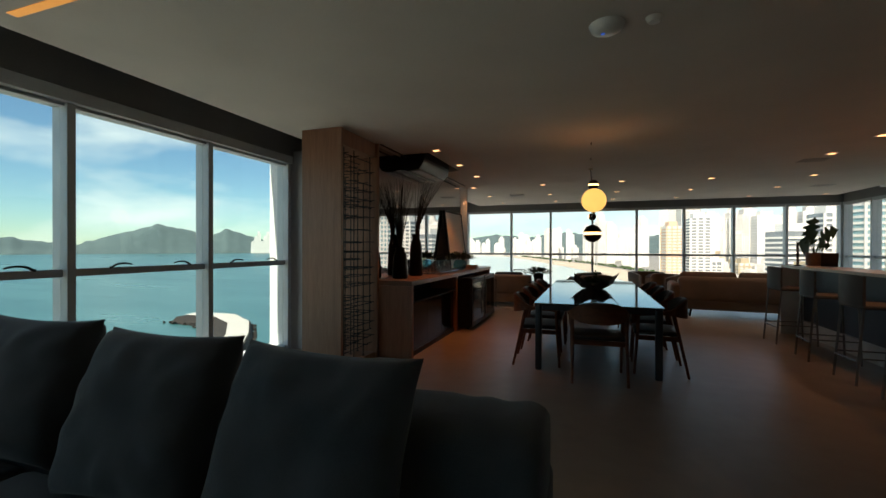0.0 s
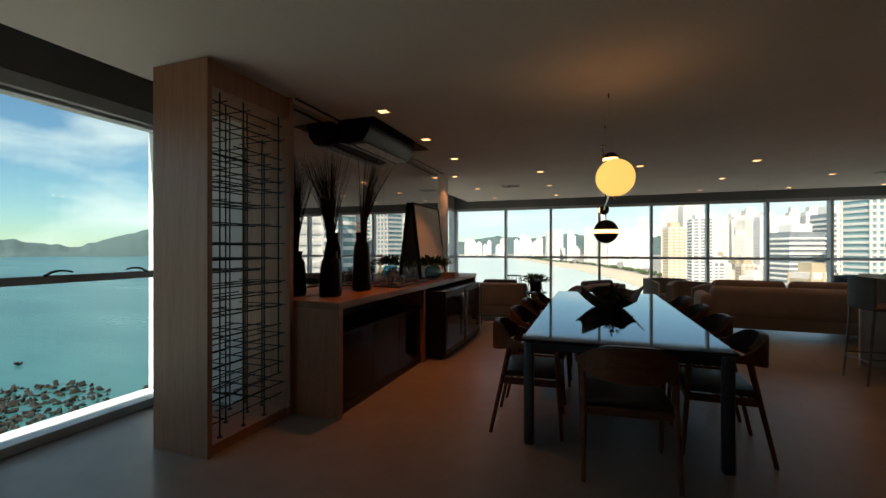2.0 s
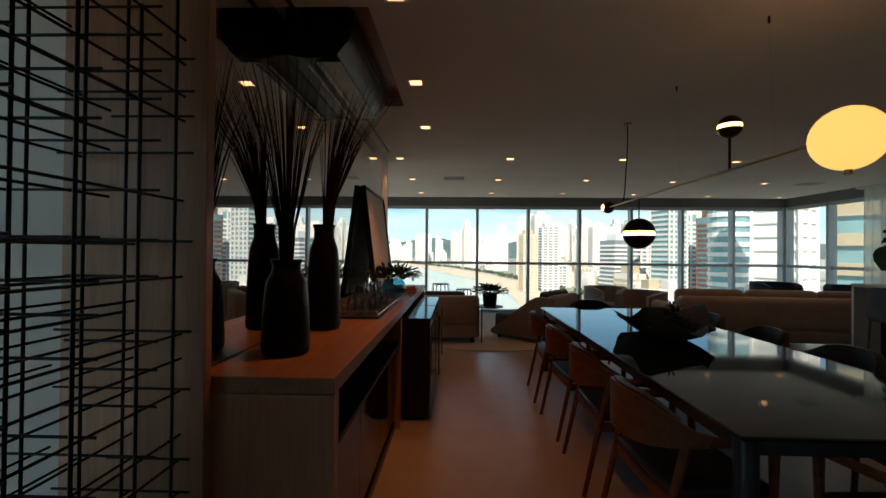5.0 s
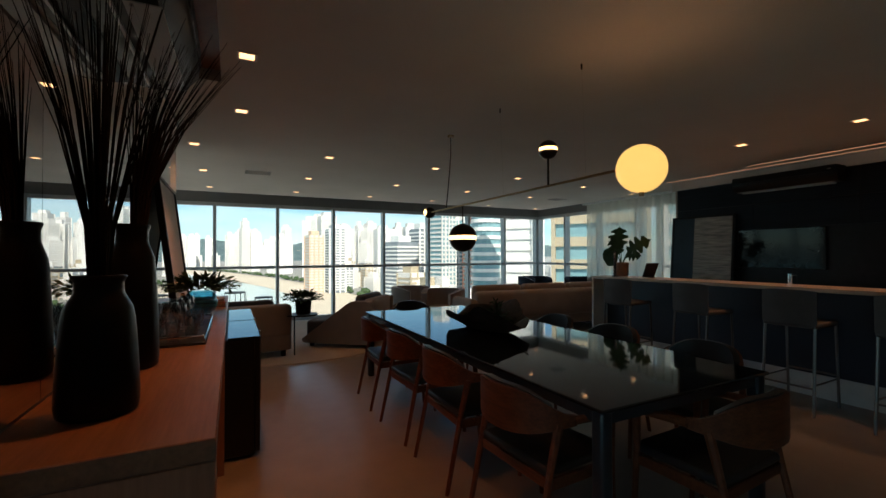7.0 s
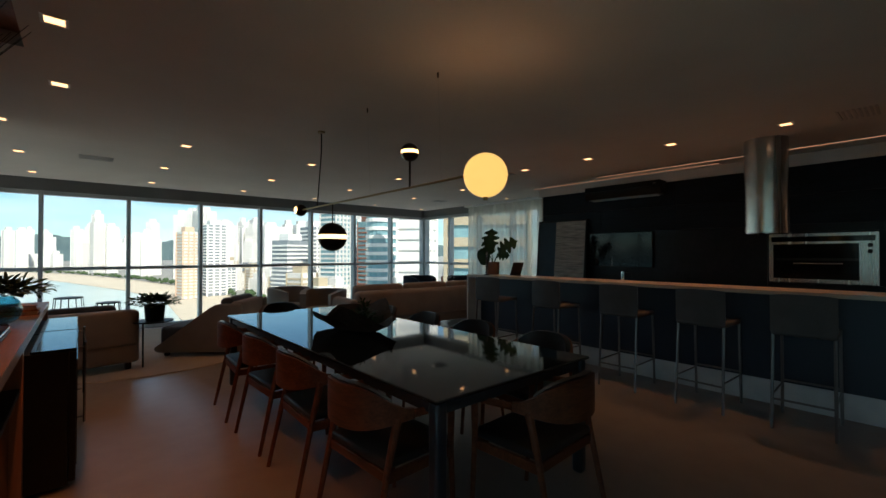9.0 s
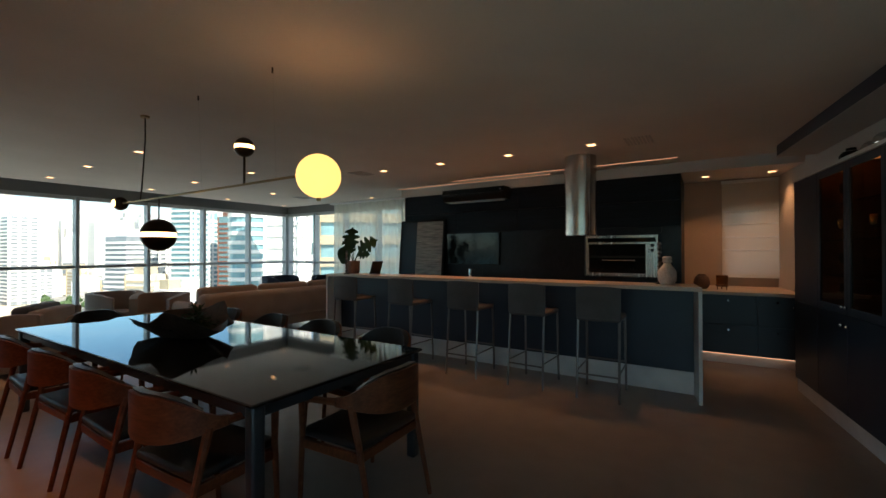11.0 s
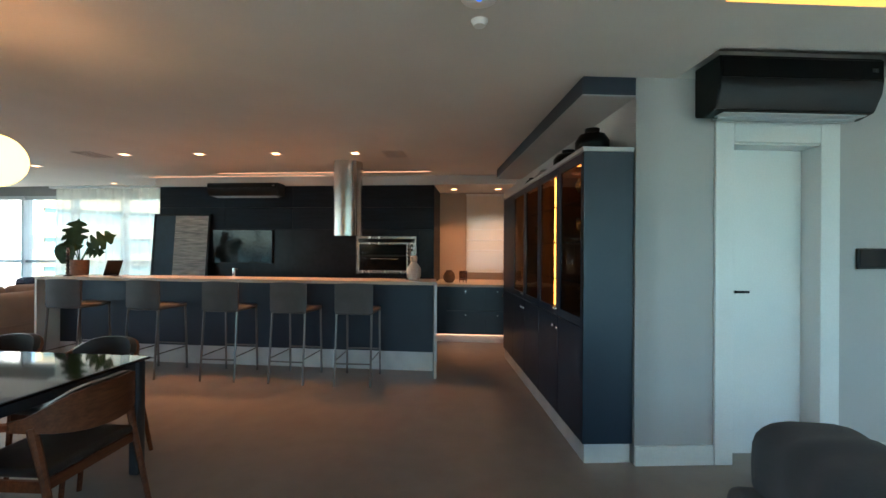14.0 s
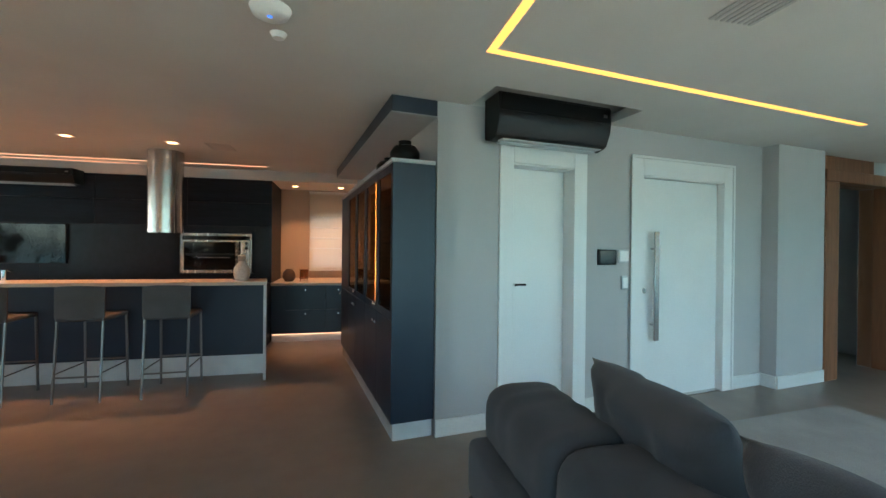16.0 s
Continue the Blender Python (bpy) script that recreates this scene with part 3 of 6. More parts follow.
# pendant: a long brass rod with four globes above the table
PX = 1.43
lamp = thing("pendant_lamp", pose(0, 0, 0), "long brass rod pendant with glowing globes above the table", "pendant lamp")
M_BALL = mat("dark_bronze", (0.055, 0.038, 0.03), (0.04, 0.028, 0.022), rough=0.3, metal=0.7, grain=80, blotch=4, bump=0.01)
part("rod", C((PX, 4.95, 1.915), (PX, 7.60, 1.905), 0.009), M_BRASS, lamp)


def sphere(at, r, seg=28):
    bm = bmesh.new()
    bmesh.ops.create_uvsphere(bm, u_segments=seg, v_segments=seg // 2, radius=r, matrix=Matrix.Translation(at))
    return bm


def band_globe(name, at, r, half):
    """A dark ball with a glowing belt."""
    g = part(name, lathe(bmesh.new(), [(0.0001, -r)] + [(math.sqrt(max(0, r * r - z * z)), z) for z in np.linspace(-r * 0.97, -half, 9)] + [(r * 0.9, -half)], at=at), M_BALL, lamp)
    part("cap", lathe(bmesh.new(), [(r * 0.9, half)] + [(math.sqrt(max(0, r * r - z * z)), z) for z in np.linspace(half, r * 0.97, 9)] + [(0.0001, r)], at=at), M_BALL, g)
    part("light_band", lathe(bmesh.new(), [(r * 0.93, -half), (r * 0.96, 0), (r * 0.93, half)], at=at), M_LAMPBAND, g, "glowing opal belt")


M_LAMPBAND = glow("opal_belt_glow", (1.0, 0.60, 0.24), 2.6)
part("globe", sphere((PX, 4.86, 1.895), 0.134), M_LAMP, lamp, "large glowing opal globe")
part("nipple", C((PX, 4.86, 1.742), (PX, 4.86, 1.764), 0.014), M_BRASS, lamp)
band_globe("small_globe", (PX, 5.63, 2.175), 0.069, 0.013)
part("stem", C((PX, 5.63, 1.912), (PX, 5.63, 2.115), 0.008), M_BALL, lamp)
band_globe("hanging_globe", (PX, 6.89, 1.585), 0.139, 0.021)
part("stem", C((PX, 6.89, 1.72), (PX, 6.89, 1.907), 0.006), M_BALL, lamp)
part("end_globe", sphere((PX, 7.665, 1.905), 0.066), M_BALL, lamp, "small dark bronze end globe")
part("end_light", lathe(bmesh.new(), [(0.0001, 0.070), (0.020, 0.068), (0.036, 0.0585), (0.036, 0.052), (0.0001, 0.052)], 20), M_LAMPBAND, lamp, "small glowing lens").matrix_basis = pose(PX, 7.665, 1.905, 0, -90, 0)
part("cable", tube(bmesh.new(), [(PX, 7.25, 1.905), (PX + 0.01, 7.24, 2.02), (PX - 0.012, 7.15, 2.25), (PX - 0.02, 7.10, 2.45), (1.40, 7.08, 2.64)], 0.006), M_BALL, lamp)
part("rosette", C((1.40, 7.08, 2.625), (1.40, 7.08, H), 0.035), M_BRASS, lamp)
for y in (6.19, 5.27):
    part("wire", C((PX, y, 1.91), (1.40, y, H), 0.0005, seg=5), M_STEEL, lamp)
    part("wire_hook", C((1.40, y, 2.61), (1.40, y, H), 0.006, seg=8), M_BALL, lamp)

# ---- wine rack column ----
rack = thing("wine_rack", pose(0, 0, 0), "tall pale oak frame with a black iron wine rack", "wine rack")
part("side_panel", B(-1.60, 3.68, 0, -1.10, 3.72, H - 0.002, bevel=0.003), M_OAK, rack)
part("side_panel", B(-1.60, 4.46, 0, -1.085, 4.505, H - 0.002, bevel=0.003), M_OAK, rack)
part("top_panel", B(-1.597, 3.721, 2.47, -1.12, 4.459, H - 0.002), M_OAK, rack)
part("base_panel", B(-1.597, 3.721, 0, -1.12, 4.459, 0.07), M_OAK, rack)
rnd = random.Random(11)
for x in (-1.17, -1.34, -1.52):
    for y in (3.84, 4.05, 4.26, 4.42):
        lo = 0.071 if (x, y) != (-1.17, 4.42) else 0.36
        hi = 2.469 if rnd.random() < 0.6 else rnd.uniform(1.9, 2.4)
        part("upright", C((x, y, lo), (x, y, hi), 0.0055, seg=6), M_IRON, rack)
        if lo < 0.1:
            part("foot", C((x, y, 0.07), (x, y, 0.078), 0.018, seg=10), M_IRON, rack)
z = 0.19
while z < 2.40:
    for x in (-1.17, -1.34, -1.52):
        a, b = (3.735, 4.45) if rnd.random() < 0.55 else rnd.choice([(3.735, 4.2), (3.95, 4.45), (3.735, 4.34)])
        part("crossbar", C((x + 0.009, a, z), (x + 0.009, b, z), 0.0045, seg=6), M_IRON, rack)
    for y in (3.84, 4.05, 4.26, 4.42):
        if rnd.random() < 0.7:
            part("crossbar", C((-1.59 if rnd.random() < 0.7 else -1.4, y + 0.009, z + 0.011), (-1.115, y + 0.009, z + 0.011), 0.0045, seg=6), M_IRON, rack)
    z += rnd.choice((0.085, 0.11, 0.125, 0.15))

# ---- mirror wall, sideboard and coolers ----
mir = thing("wall_mirror", pose(0, 0, 0), "wall-wide mirror in tall panels behind the sideboard", "mirror")
seams = [4.507, 5.07, 6.27, 7.45, 8.22]
for a, b in zip(seams, seams[1:]):
    part("mirror_panel", B(-1.168, a + 0.0015, 0.955, -1.160, b - 0.0015, H - 0.003), M_MIRROR, mir, smooth=False)
# black strip drawn in place of the shadow gap along the ceiling
part("shadow_gap_strip", B(-1.075, 4.507, 2.632, -1.055, 8.22, H - 0.002), M_BLACK, mir)

side = thing("sideboard", pose(0, 0, 0), "long oak sideboard with dark doors along the mirror wall", "sideboard")
part("top", B(-1.158, 4.507, 0.890, -0.645, 8.80, 0.950, bevel=0.003), M_OAKY, side)
part("end_panel", B(-1.158, 4.507, 0, -0.645, 4.567, 0.889, bevel=0.003), M_OAK, side)
part("divider", B(-1.10, 6.34, 0, -0.65, 6.40, 0.889, bevel=0.002), M_OAK, side)
part("back_panel", B(-1.158, 4.568, 0, -1.11, 8.79, 0.889), M_BLACKW, side)
part("plinth", B(-1.10, 4.568, 0, -0.69, 6.339, 0.06), M_BLACK, side)
for a, b in ((4.575, 5.16), (5.165, 5.745), (5.75, 6.335)):
    part("door", B(-0.72, a, 0.065, -0.70, b, 0.66, bevel=0.002), M_SCREEN, side, "dark glass door")
part("shelf", B(-1.11, 4.568, 0.665, -0.66, 6.339, 0.69), M_BLACKW, side)
part("leg_panel", B(-1.10, 8.70, 0, -0.65, 8.76, 0.889), M_OAK, side)


def wine_cooler(y0, y1):
    w = thing("wine_cooler", pose(-0.43, (y0 + y1) / 2, 0), "black wine cooler with a dark glass door and bar handle", "wine cooler", "coolers under the sideboard")
    h = (y1 - y0) / 2 - 0.006
    part("body", B(-0.66, -h, 0.03, -0.035, h, 0.835, bevel=0.004), M_BLACK, w)
    part("top", B(-0.205, -h, 0.836, 0.0, h, 0.850, bevel=0.002), M_SCREEN, w, "glossy black glass top")
    d = part("door", B(-0.034, -h, 0.05, 0.0, h, 0.834, bevel=0.004), M_BLACK, w)
    part("glass", B(0.0005, -h + 0.06, 0.12, 0.004, h - 0.06, 0.77), M_SCREEN, d, "dark glass")
    hd = part("handle", C((0.045, h - 0.05, 0.16), (0.045, h - 0.05, 0.76), 0.009), M_STEEL, d, "vertical steel bar handle")
    for z in (0.2, 0.72):
        part("standoff", C((0.0, h - 0.05, z), (0.045, h - 0.05, z), 0.006, seg=8), M_STEEL, hd)
    for y in (-h + 0.08, h - 0.08):
        part("foot", C((-0.1, y, 0), (-0.1, y, 0.03), 0.02), M_BLACK, w)
        part("foot", C((-0.55, y, 0), (-0.55, y, 0.03), 0.02), M_BLACK, w)


wine_cooler(6.50, 7.34)
wine_cooler(7.36, 8.20)


def bottle_vase(x, y, h, r, lab):
    v = thing("vase", pose(x, y, 0.951), lab, "vase", "black vases on the sideboard")
    part("body", lathe(bmesh.new(), [(r * 0.90, 0), (r * 1.02, 0.010), (r * 1.06, 0.035), (r * 1.05, h * 0.2), (r * 0.98, h * 0.5), (r * 0.92, h * 0.68), (r * 0.86, h * 0.765), (r * 0.72, h * 0.83), (r * 0.63, h * 0.875), (r * 0.62, h * 0.95), (r * 0.70, h * 0.985), (r * 0.68, h), (r * 0.54, h), (r * 0.50, h * 0.85)], 32), M_CERAMIC, v)
    return v


def reeds(v, h, top, n, seed, spread, lean):
    """A fan of thin dried stems, one by one."""
    rnd = random.Random(seed)
    for _ in range(n):
        a, k = rnd.uniform(0, 2 * math.pi), rnd.uniform(0.1, 1.0)
        t = rnd.uniform(0.70, 1.0) * (top - h)
        dx, dy = math.cos(a) * spread * k + lean[0] * t, math.sin(a) * spread * k + lean[1] * t
        part("dry_stem", tube(bmesh.new(), [(dx * 0.06, dy * 0.06, h - 0.2), (dx * 0.16, dy * 0.16, h + t * 0.2), (dx * 0.5, dy * 0.5, h + t * 0.62), (dx, dy, h + t)], 0.0042, 4, 0.0008), M_REED, v)


v = bottle_vase(-0.965, 4.86, 0.41, 0.097, "short black ceramic vase with tall dried reeds")
reeds(v, 0.40, 1.34, 84, 3, 0.25, (0.0, 0.0))
v = bottle_vase(-0.985, 5.44, 0.60, 0.092, "tall black ceramic vase with a fan of dried reeds")
reeds(v, 0.59, 1.42, 84, 8, 0.22, (0.26, -0.02))

tray = thing("tray", pose(-0.89, 6.27, 0.951), "black rectangular tray with a steel rim", "tray")
part("plate", B(-0.16, -0.46, 0, 0.16, 0.46, 0.012, bevel=0.003), M_BLACK, tray)
for s in (-1, 1):
    part("rim", C((-0.15, s * 0.45, 0.045), (0.15, s * 0.45, 0.045), 0.006, seg=8), M_CHROME, tray)
    part("rim", C((s * 0.155, -0.45, 0.03), (s * 0.155, 0.45, 0.03), 0.004, seg=8), M_CHROME, tray)
    part("post", C((-0.15, s * 0.45, 0.012), (-0.15, s * 0.45, 0.045), 0.004, seg=6), M_CHROME, tray)
    part("post", C((0.15, s * 0.45, 0.012), (0.15, s * 0.45, 0.045), 0.004, seg=6), M_CHROME, tray)
tumbler = thing("drinking_glass", pose(-0.89, 5.92, 0.964), "clear glass tumbler on the black tray", "glass", "glasses on the tray")
part("body", lathe(bmesh.new(), [(0.030, 0), (0.036, 0.10), (0.034, 0.10), (0.028, 0.012), (0.0001, 0.012)], 16), M_CLEAR, tumbler)
goblet = thing("wine_glass", pose(-0.97, 6.10, 0.964), "clear stemmed wine glass on the black tray", "glass", "glasses on the tray")
part("bowl", lathe(bmesh.new(), [(0.006, 0.085), (0.03, 0.10), (0.042, 0.14), (0.036, 0.19), (0.034, 0.19), (0.04, 0.14), (0.028, 0.105), (0.0001, 0.092)], 16), M_CLEAR, goblet)
part("stem", lathe(bmesh.new(), [(0.036, 0), (0.034, 0.004), (0.005, 0.01), (0.004, 0.085), (0.0001, 0.09)], 14), M_CLEAR, goblet)
rnd = random.Random(4)
for k in range(7):
    copy_thing(tumbler, pose(-0.89 + (-0.09, 0.09)[k % 2] + rnd.uniform(-.015, .015), 5.91 + k * 0.105, 0.964))
    if k < 5:
        copy_thing(goblet, pose(-0.89 + (0.02, -0.03)[k % 2], 5.98 + k * 0.13, 0.964))
ice = thing("ice_bucket", pose(-0.91, 6.65, 0.964), "small amber glass decanter on the tray", "decanter")
part("body", lathe(bmesh.new(), [(0.045, 0), (0.05, 0.09), (0.03, 0.13), (0.014, 0.15), (0.014, 0.20), (0.012, 0.20), (0.0001, 0.19)], 16), M_CABGLASS, ice)

M_BLUEGLASS = pane_glass("blue_glass", (0.50, 0.76, 0.84), 0.16, 2.5)
gv = thing("glass_vase", pose(-0.83, 7.12, 0.951), "round blue glass vase with green leaves", "vase")
part("bowl", lathe(bmesh.new(), [(0.055, 0), (0.105, 0.035), (0.125, 0.095), (0.108, 0.155), (0.080, 0.185), (0.077, 0.185), (0.104, 0.153), (0.120, 0.095), (0.10, 0.038), (0.0001, 0.01)], 24), M_BLUEGLASS, gv)
part("leaves", foliage((0, 0, 0.20), (0.27, 0.30, 0.17), 520, 0.055, 21), M_LEAF, gv, "dark green leafy sprigs")
M_BOOKA = mat("brown_book_cover", (0.22, 0.10, 0.06), (0.18, 0.08, 0.05), rough=0.6)
M_PAPER = mat("page_paper", (0.6, 0.56, 0.48), (0.5, 0.47, 0.4), rough=0.9, grain=300, stretch=(1, 1, 12))
for k, (z, w) in enumerate(((0.951, 0.15), (0.986, 0.135))):
    b = thing("book", pose(-0.805, 7.72 + 0.02 * k, z, 0, 0, 4 * k), "closed brown book lying on the sideboard", "book", "stacked books")
    part("cover", B(-w, -0.11, 0, w, 0.11, 0.004), M_BOOKA, b)
    part("pages", B(-w + 0.006, -0.104, 0.0042, w - 0.01, 0.104, 0.0295), M_PAPER, b)
    part("cover", B(-w, -0.11, 0.0297, w, 0.11, 0.0337), M_BOOKA, b)

M_CANVAS = mat("pale_canvas", (0.62, 0.60, 0.57), (0.52, 0.50, 0.47), rough=0.9, grain=200, blotch=2, bump=0.15)
pic = thing("picture", pose(-0.985, 7.60, 0.951, 0, -7, 0), "large pale canvas in a black frame leaning on the mirror", "picture")
part("canvas", B(-0.02, -0.50, 0.03, -0.004, 0.50, 1.07), M_CANVAS, pic)
for s in (-1, 1):
    part("frame_side", B(-0.035, s * 0.515 - 0.014, 0, 0.012, s * 0.515 + 0.014, 1.10, bevel=0.003), M_BLACK, pic)
part("frame_side", B(-0.035, -0.50, 0, 0.012, 0.50, 0.029, bevel=0.003), M_BLACK, pic)
part("frame_side", B(-0.035, -0.50, 1.071, 0.012, 0.50, 1.10, bevel=0.003), M_BLACK, pic)


def air_conditioner(m, w, h, d, lab):
    """A wall unit: x out of the wall is negative, y along it, its top at z = 0."""
    a = thing("air_conditioner", m, lab, "air conditioner")
    prof = [(0, 0), (0, -h * 0.92), (-d * 0.35, -h), (-d * 0.78, -h * 0.93), (-d * 0.98, -h * 0.62), (-d, -h * 0.40), (-d * 0.97, 0)]
    bm = bmesh.new()
    ends = [[bm.verts.new((x, y, z)) for x, z in prof] for y in (-w / 2, w / 2)]
    for i in range(len(prof)):
        j = (i + 1) % len(prof)
        bm.faces.new((ends[0][i], ends[0][j], ends[1][j], ends[1][i]))
    bm.faces.new(ends[0])
    bm.faces.new(ends[1][::-1])
    bmesh.ops.bevel(bm, geom=[e for e in bm.edges], offset=0.006, segments=2, affect="EDGES")
    part("body", bm, M_BLACK, a)
    part("front_panel", B(-d - 0.008, -w / 2 + 0.01, -h * 0.40, -d * 0.985, w / 2 - 0.01, -0.02, bevel=0.003), M_ACPANEL, a, "satin black panel")
    part("louvre", B(-d * 0.80, -w / 2 + 0.06, -h * 0.975, -d * 0.42, w / 2 - 0.06, -h * 0.955, m=pose(0, 0, -h * 0.02, 0, 0, 0)), M_FRAME, a, "grey air flap")
    for k in (0.30, 0.5):
        part("slat", B(-d * k - 0.006, -w / 2 + 0.07, -h - 0.012, -d * k + 0.006, w / 2 - 0.07, -h * 0.96), M_FRAME, a)
    part("badge", B(-d - 0.010, -w / 2 + 0.05, -h * 0.27, -d - 0.0085, -w / 2 + 0.09, -h * 0.20), M_STEEL, a)
    return a


air_conditioner(pose(-1.157, 5.82, 2.73, 0, 0, 180), 1.1, 0.29, 0.36, "black wall air conditioner above the sideboard mirror")
# dark brown sheet closes the ceiling pocket from above
tagged(obj("pocket_sheet", B(-1.168, 5.14, H + 0.081, -0.675, 6.62, H + 0.1), M_BROWNW), "dark brown sheet over the ceiling pocket above the air conditioner", "panel", kind="structure")
air_conditioner(GB @ pose(-0.003, -0.95, 2.70), 1.08, 0.355, 0.25, "black wall air conditioner above the white door")
air_conditioner(pose(6.225, 6.27, 2.515), 1.2, 0.21, 0.26, "black wall air conditioner above the kitchen television")

# ---- bar and kitchen ----
bar = thing("kitchen_bar", pose(0, 0, 0), "long navy bar with a pale stone top and white plinth", "kitchen island")
M_BARTOP = mat("pale_stone_top", (0.50, 0.42, 0.35), (0.44, 0.36, 0.30), rough=0.3, grain=40, blotch=3, bump=0.01)
part("worktop", slab(bmesh.new(), [(4.266, 2.915), (4.76, 2.992), (4.76, 7.95), (4.266, 7.95)], 1.055, 1.092), M_BARTOP, bar, "pale stone worktop", smooth=False)
part("end_panel", slab(bmesh.new(), [(4.266, 2.915), (4.76, 2.992), (4.76, 3.022), (4.266, 2.945)], 0, 1.054), M_MARBLE, bar, "white stone end panel", smooth=False)
part("end_panel", B(4.266, 7.92, 0, 4.76, 7.95, 1.054, bevel=0.002), M_MARBLE, bar, "white stone end panel")
part("front_panel", slab(bmesh.new(), [(4.56, 2.993), (4.755, 3.023), (4.755, 7.919), (4.56, 7.919)], 0.225, 1.054), M_NAVY, bar, "navy lacquered panel", smooth=False)
part("plinth", slab(bmesh.new(), [(4.555, 2.993), (4.75, 3.023), (4.75, 7.919), (4.555, 7.919)], 0, 0.224), M_MARBLE, bar, "white marble plinth", smooth=False)
part("lower_counter", B(4.762, 3.25, 0, 5.42, 7.919, 0.90), M_NAVY, bar)
part("lower_worktop", B(4.762, 3.24, 0.9005, 5.44, 7.93, 0.93, bevel=0.003), M_BARTOP, bar, "pale stone worktop")


def bar_stool(m):
    s = thing("bar_stool", m, "grey leather bar stool with slim metal legs", "bar stool", "stools along the bar")
    M = M_STOOL
    part("seat", soft_box(-0.02, -0.205, 0.755, 0.42, 0.205, 0.80, r=0.018, seg=3), M, s, "grey leather seat")
    part("backrest", ribbon(bmesh.new(), [(-0.035 + 0.03 * abs(t) ** 2, 0.205 * t, 0.79, 1.095 - 0.012 * abs(t) ** 3) for t in np.linspace(-1, 1, 9)], 0.026), M, s, "curved grey leather back")
    for y in (-1, 1):
        part("leg", tube(bmesh.new(), [(0.0, y * 0.19, 0.78), (-0.03, y * 0.192, 0.4), (-0.06, y * 0.195, 0.0)], 0.012, 8), M_STOOLMETAL, s)
        part("leg", tube(bmesh.new(), [(0.40, y * 0.19, 0.76), (0.415, y * 0.192, 0.4), (0.43, y * 0.195, 0.0)], 0.012, 8), M_STOOLMETAL, s)
        part("side_rail", C((-0.04, y * 0.193, 0.27), (0.42, y * 0.193, 0.27), 0.008, seg=8), M_STOOLMETAL, s)
    part("footrest", C((0.42, -0.193, 0.30), (0.42, 0.193, 0.30), 0.009, seg=8), M_STOOLMETAL, s)
    part("footrest", C((-0.045, -0.193, 0.24), (-0.045, 0.193, 0.24), 0.009, seg=8), M_STOOLMETAL, s)
    return s


M_STOOLMETAL = mat("satin_grey_metal", (0.22, 0.205, 0.195), (0.17, 0.16, 0.152), rough=0.35, metal=0.8, grain=150, blotch=5, bump=0.01)
stool = bar_stool(pose(3.93, 3.77, 0, 0, 0, 2))
for y, a in ((4.50, -2), (5.28, 1), (6.20, -3), (7.18, 3)):
    copy_thing(stool, pose(3.93, y, 0, 0, 0, a))

kw = thing("kitchen_wall_unit", pose(0, 0, 0), "black timber-clad kitchen wall unit up to the ceiling", "wall unit")
rows = [0.0, 0.91, 1.78, 2.14, 2.498]
part("carcass", B(6.25, 3.19, 0, 7.24, 7.88, 2.498), M_BLACKW, kw)
cols = [3.18, 4.36, 5.54, 6.72, 7.89]
for a, b in zip(rows[2:], rows[3:]):
    for c, d in zip(cols, cols[1:]):
        part("panel", B(6.225, c + 0.0015, a + 0.0015, 6.249, d - 0.0015, b - 0.0015, bevel=0.0015), M_BLACKW, kw)
M_SPLASH = mat("dark_slate", (0.012, 0.014, 0.021), (0.006, 0.007, 0.011), rough=0.3, spec=0.25, grain=14, blotch=2.5, bump=0.05)
for c, d in ((3.18, 3.42), (4.46, 6.2), (6.2, 7.89)):
    part("backsplash", B(6.228, c + 0.001, 0.93, 6.2495, d - 0.001, 1.778), M_SPLASH, kw, "dark slate backsplash")
part("backsplash", B(6.228, 3.42, 1.69, 6.2495, 4.46, 1.778), M_SPLASH, kw)
part("backsplash", B(6.228, 3.42, 0.93, 6.2495, 4.46, 1.06), M_SPLASH, kw)
part("counter", B(5.65, 3.19, 0.88, 6.227, 7.89, 0.92, bevel=0.003), M_BLACK, kw)
part("base_doors", B(5.68, 3.19, 0.1, 6.227, 7.89, 0.879), M_NAVY, kw)
part("toe_kick", B(5.74, 3.19, 0.0, 6.227, 7.89, 0.099), M_BLACK, kw)
setting("kitchen_soffit", B(6.222, 1.0, 2.50, 7.25, 7.98, H + 0.06), M_CEIL, "white lowered ceiling above the kitchen units", "ceiling")

oven = thing("built_in_oven", pose(6.225, 3.95, 1.07), "stainless steel built-in oven with a dark glass window", "oven")
part("body", B(-0.03, -0.49, 0, 0.02, 0.49, 0.60, bevel=0.004), M_STEEL, oven)
part("window", B(-0.036, -0.33, 0.05, -0.0305, 0.44, 0.47), M_SCREEN, oven, "dark oven window")
part("control_strip", B(-0.036, -0.46, 0.50, -0.0305, 0.46, 0.56), M_SCREEN, oven, "dark glass control strip")
part("door_frame", B(-0.045, -0.33, 0.27, -0.0365, 0.41, 0.30), M_BLACK, oven)
hb = part("handle", C((-0.075, -0.20, 0.235), (-0.075, 0.24, 0.235), 0.010), M_CHROME, oven, "polished bar handle")
for y in (-0.18, 0.22):
    part("standoff", C((-0.036, y, 0.235), (-0.075, y, 0.235), 0.006, seg=8), M_CHROME, hb)
for z in (0.38, 0.45, 0.52):
    part("knob", C((-0.055, -0.42, z), (-0.03, -0.42, z), 0.022), M_BLACK, oven)

tv = thing("television", pose(6.2, 6.385, 1.21), "black flat television on the kitchen wall", "television")
part("body", B(-0.02, -0.525, 0, 0.027, 0.525, 0.56, bevel=0.005), M_BLACK, tv)
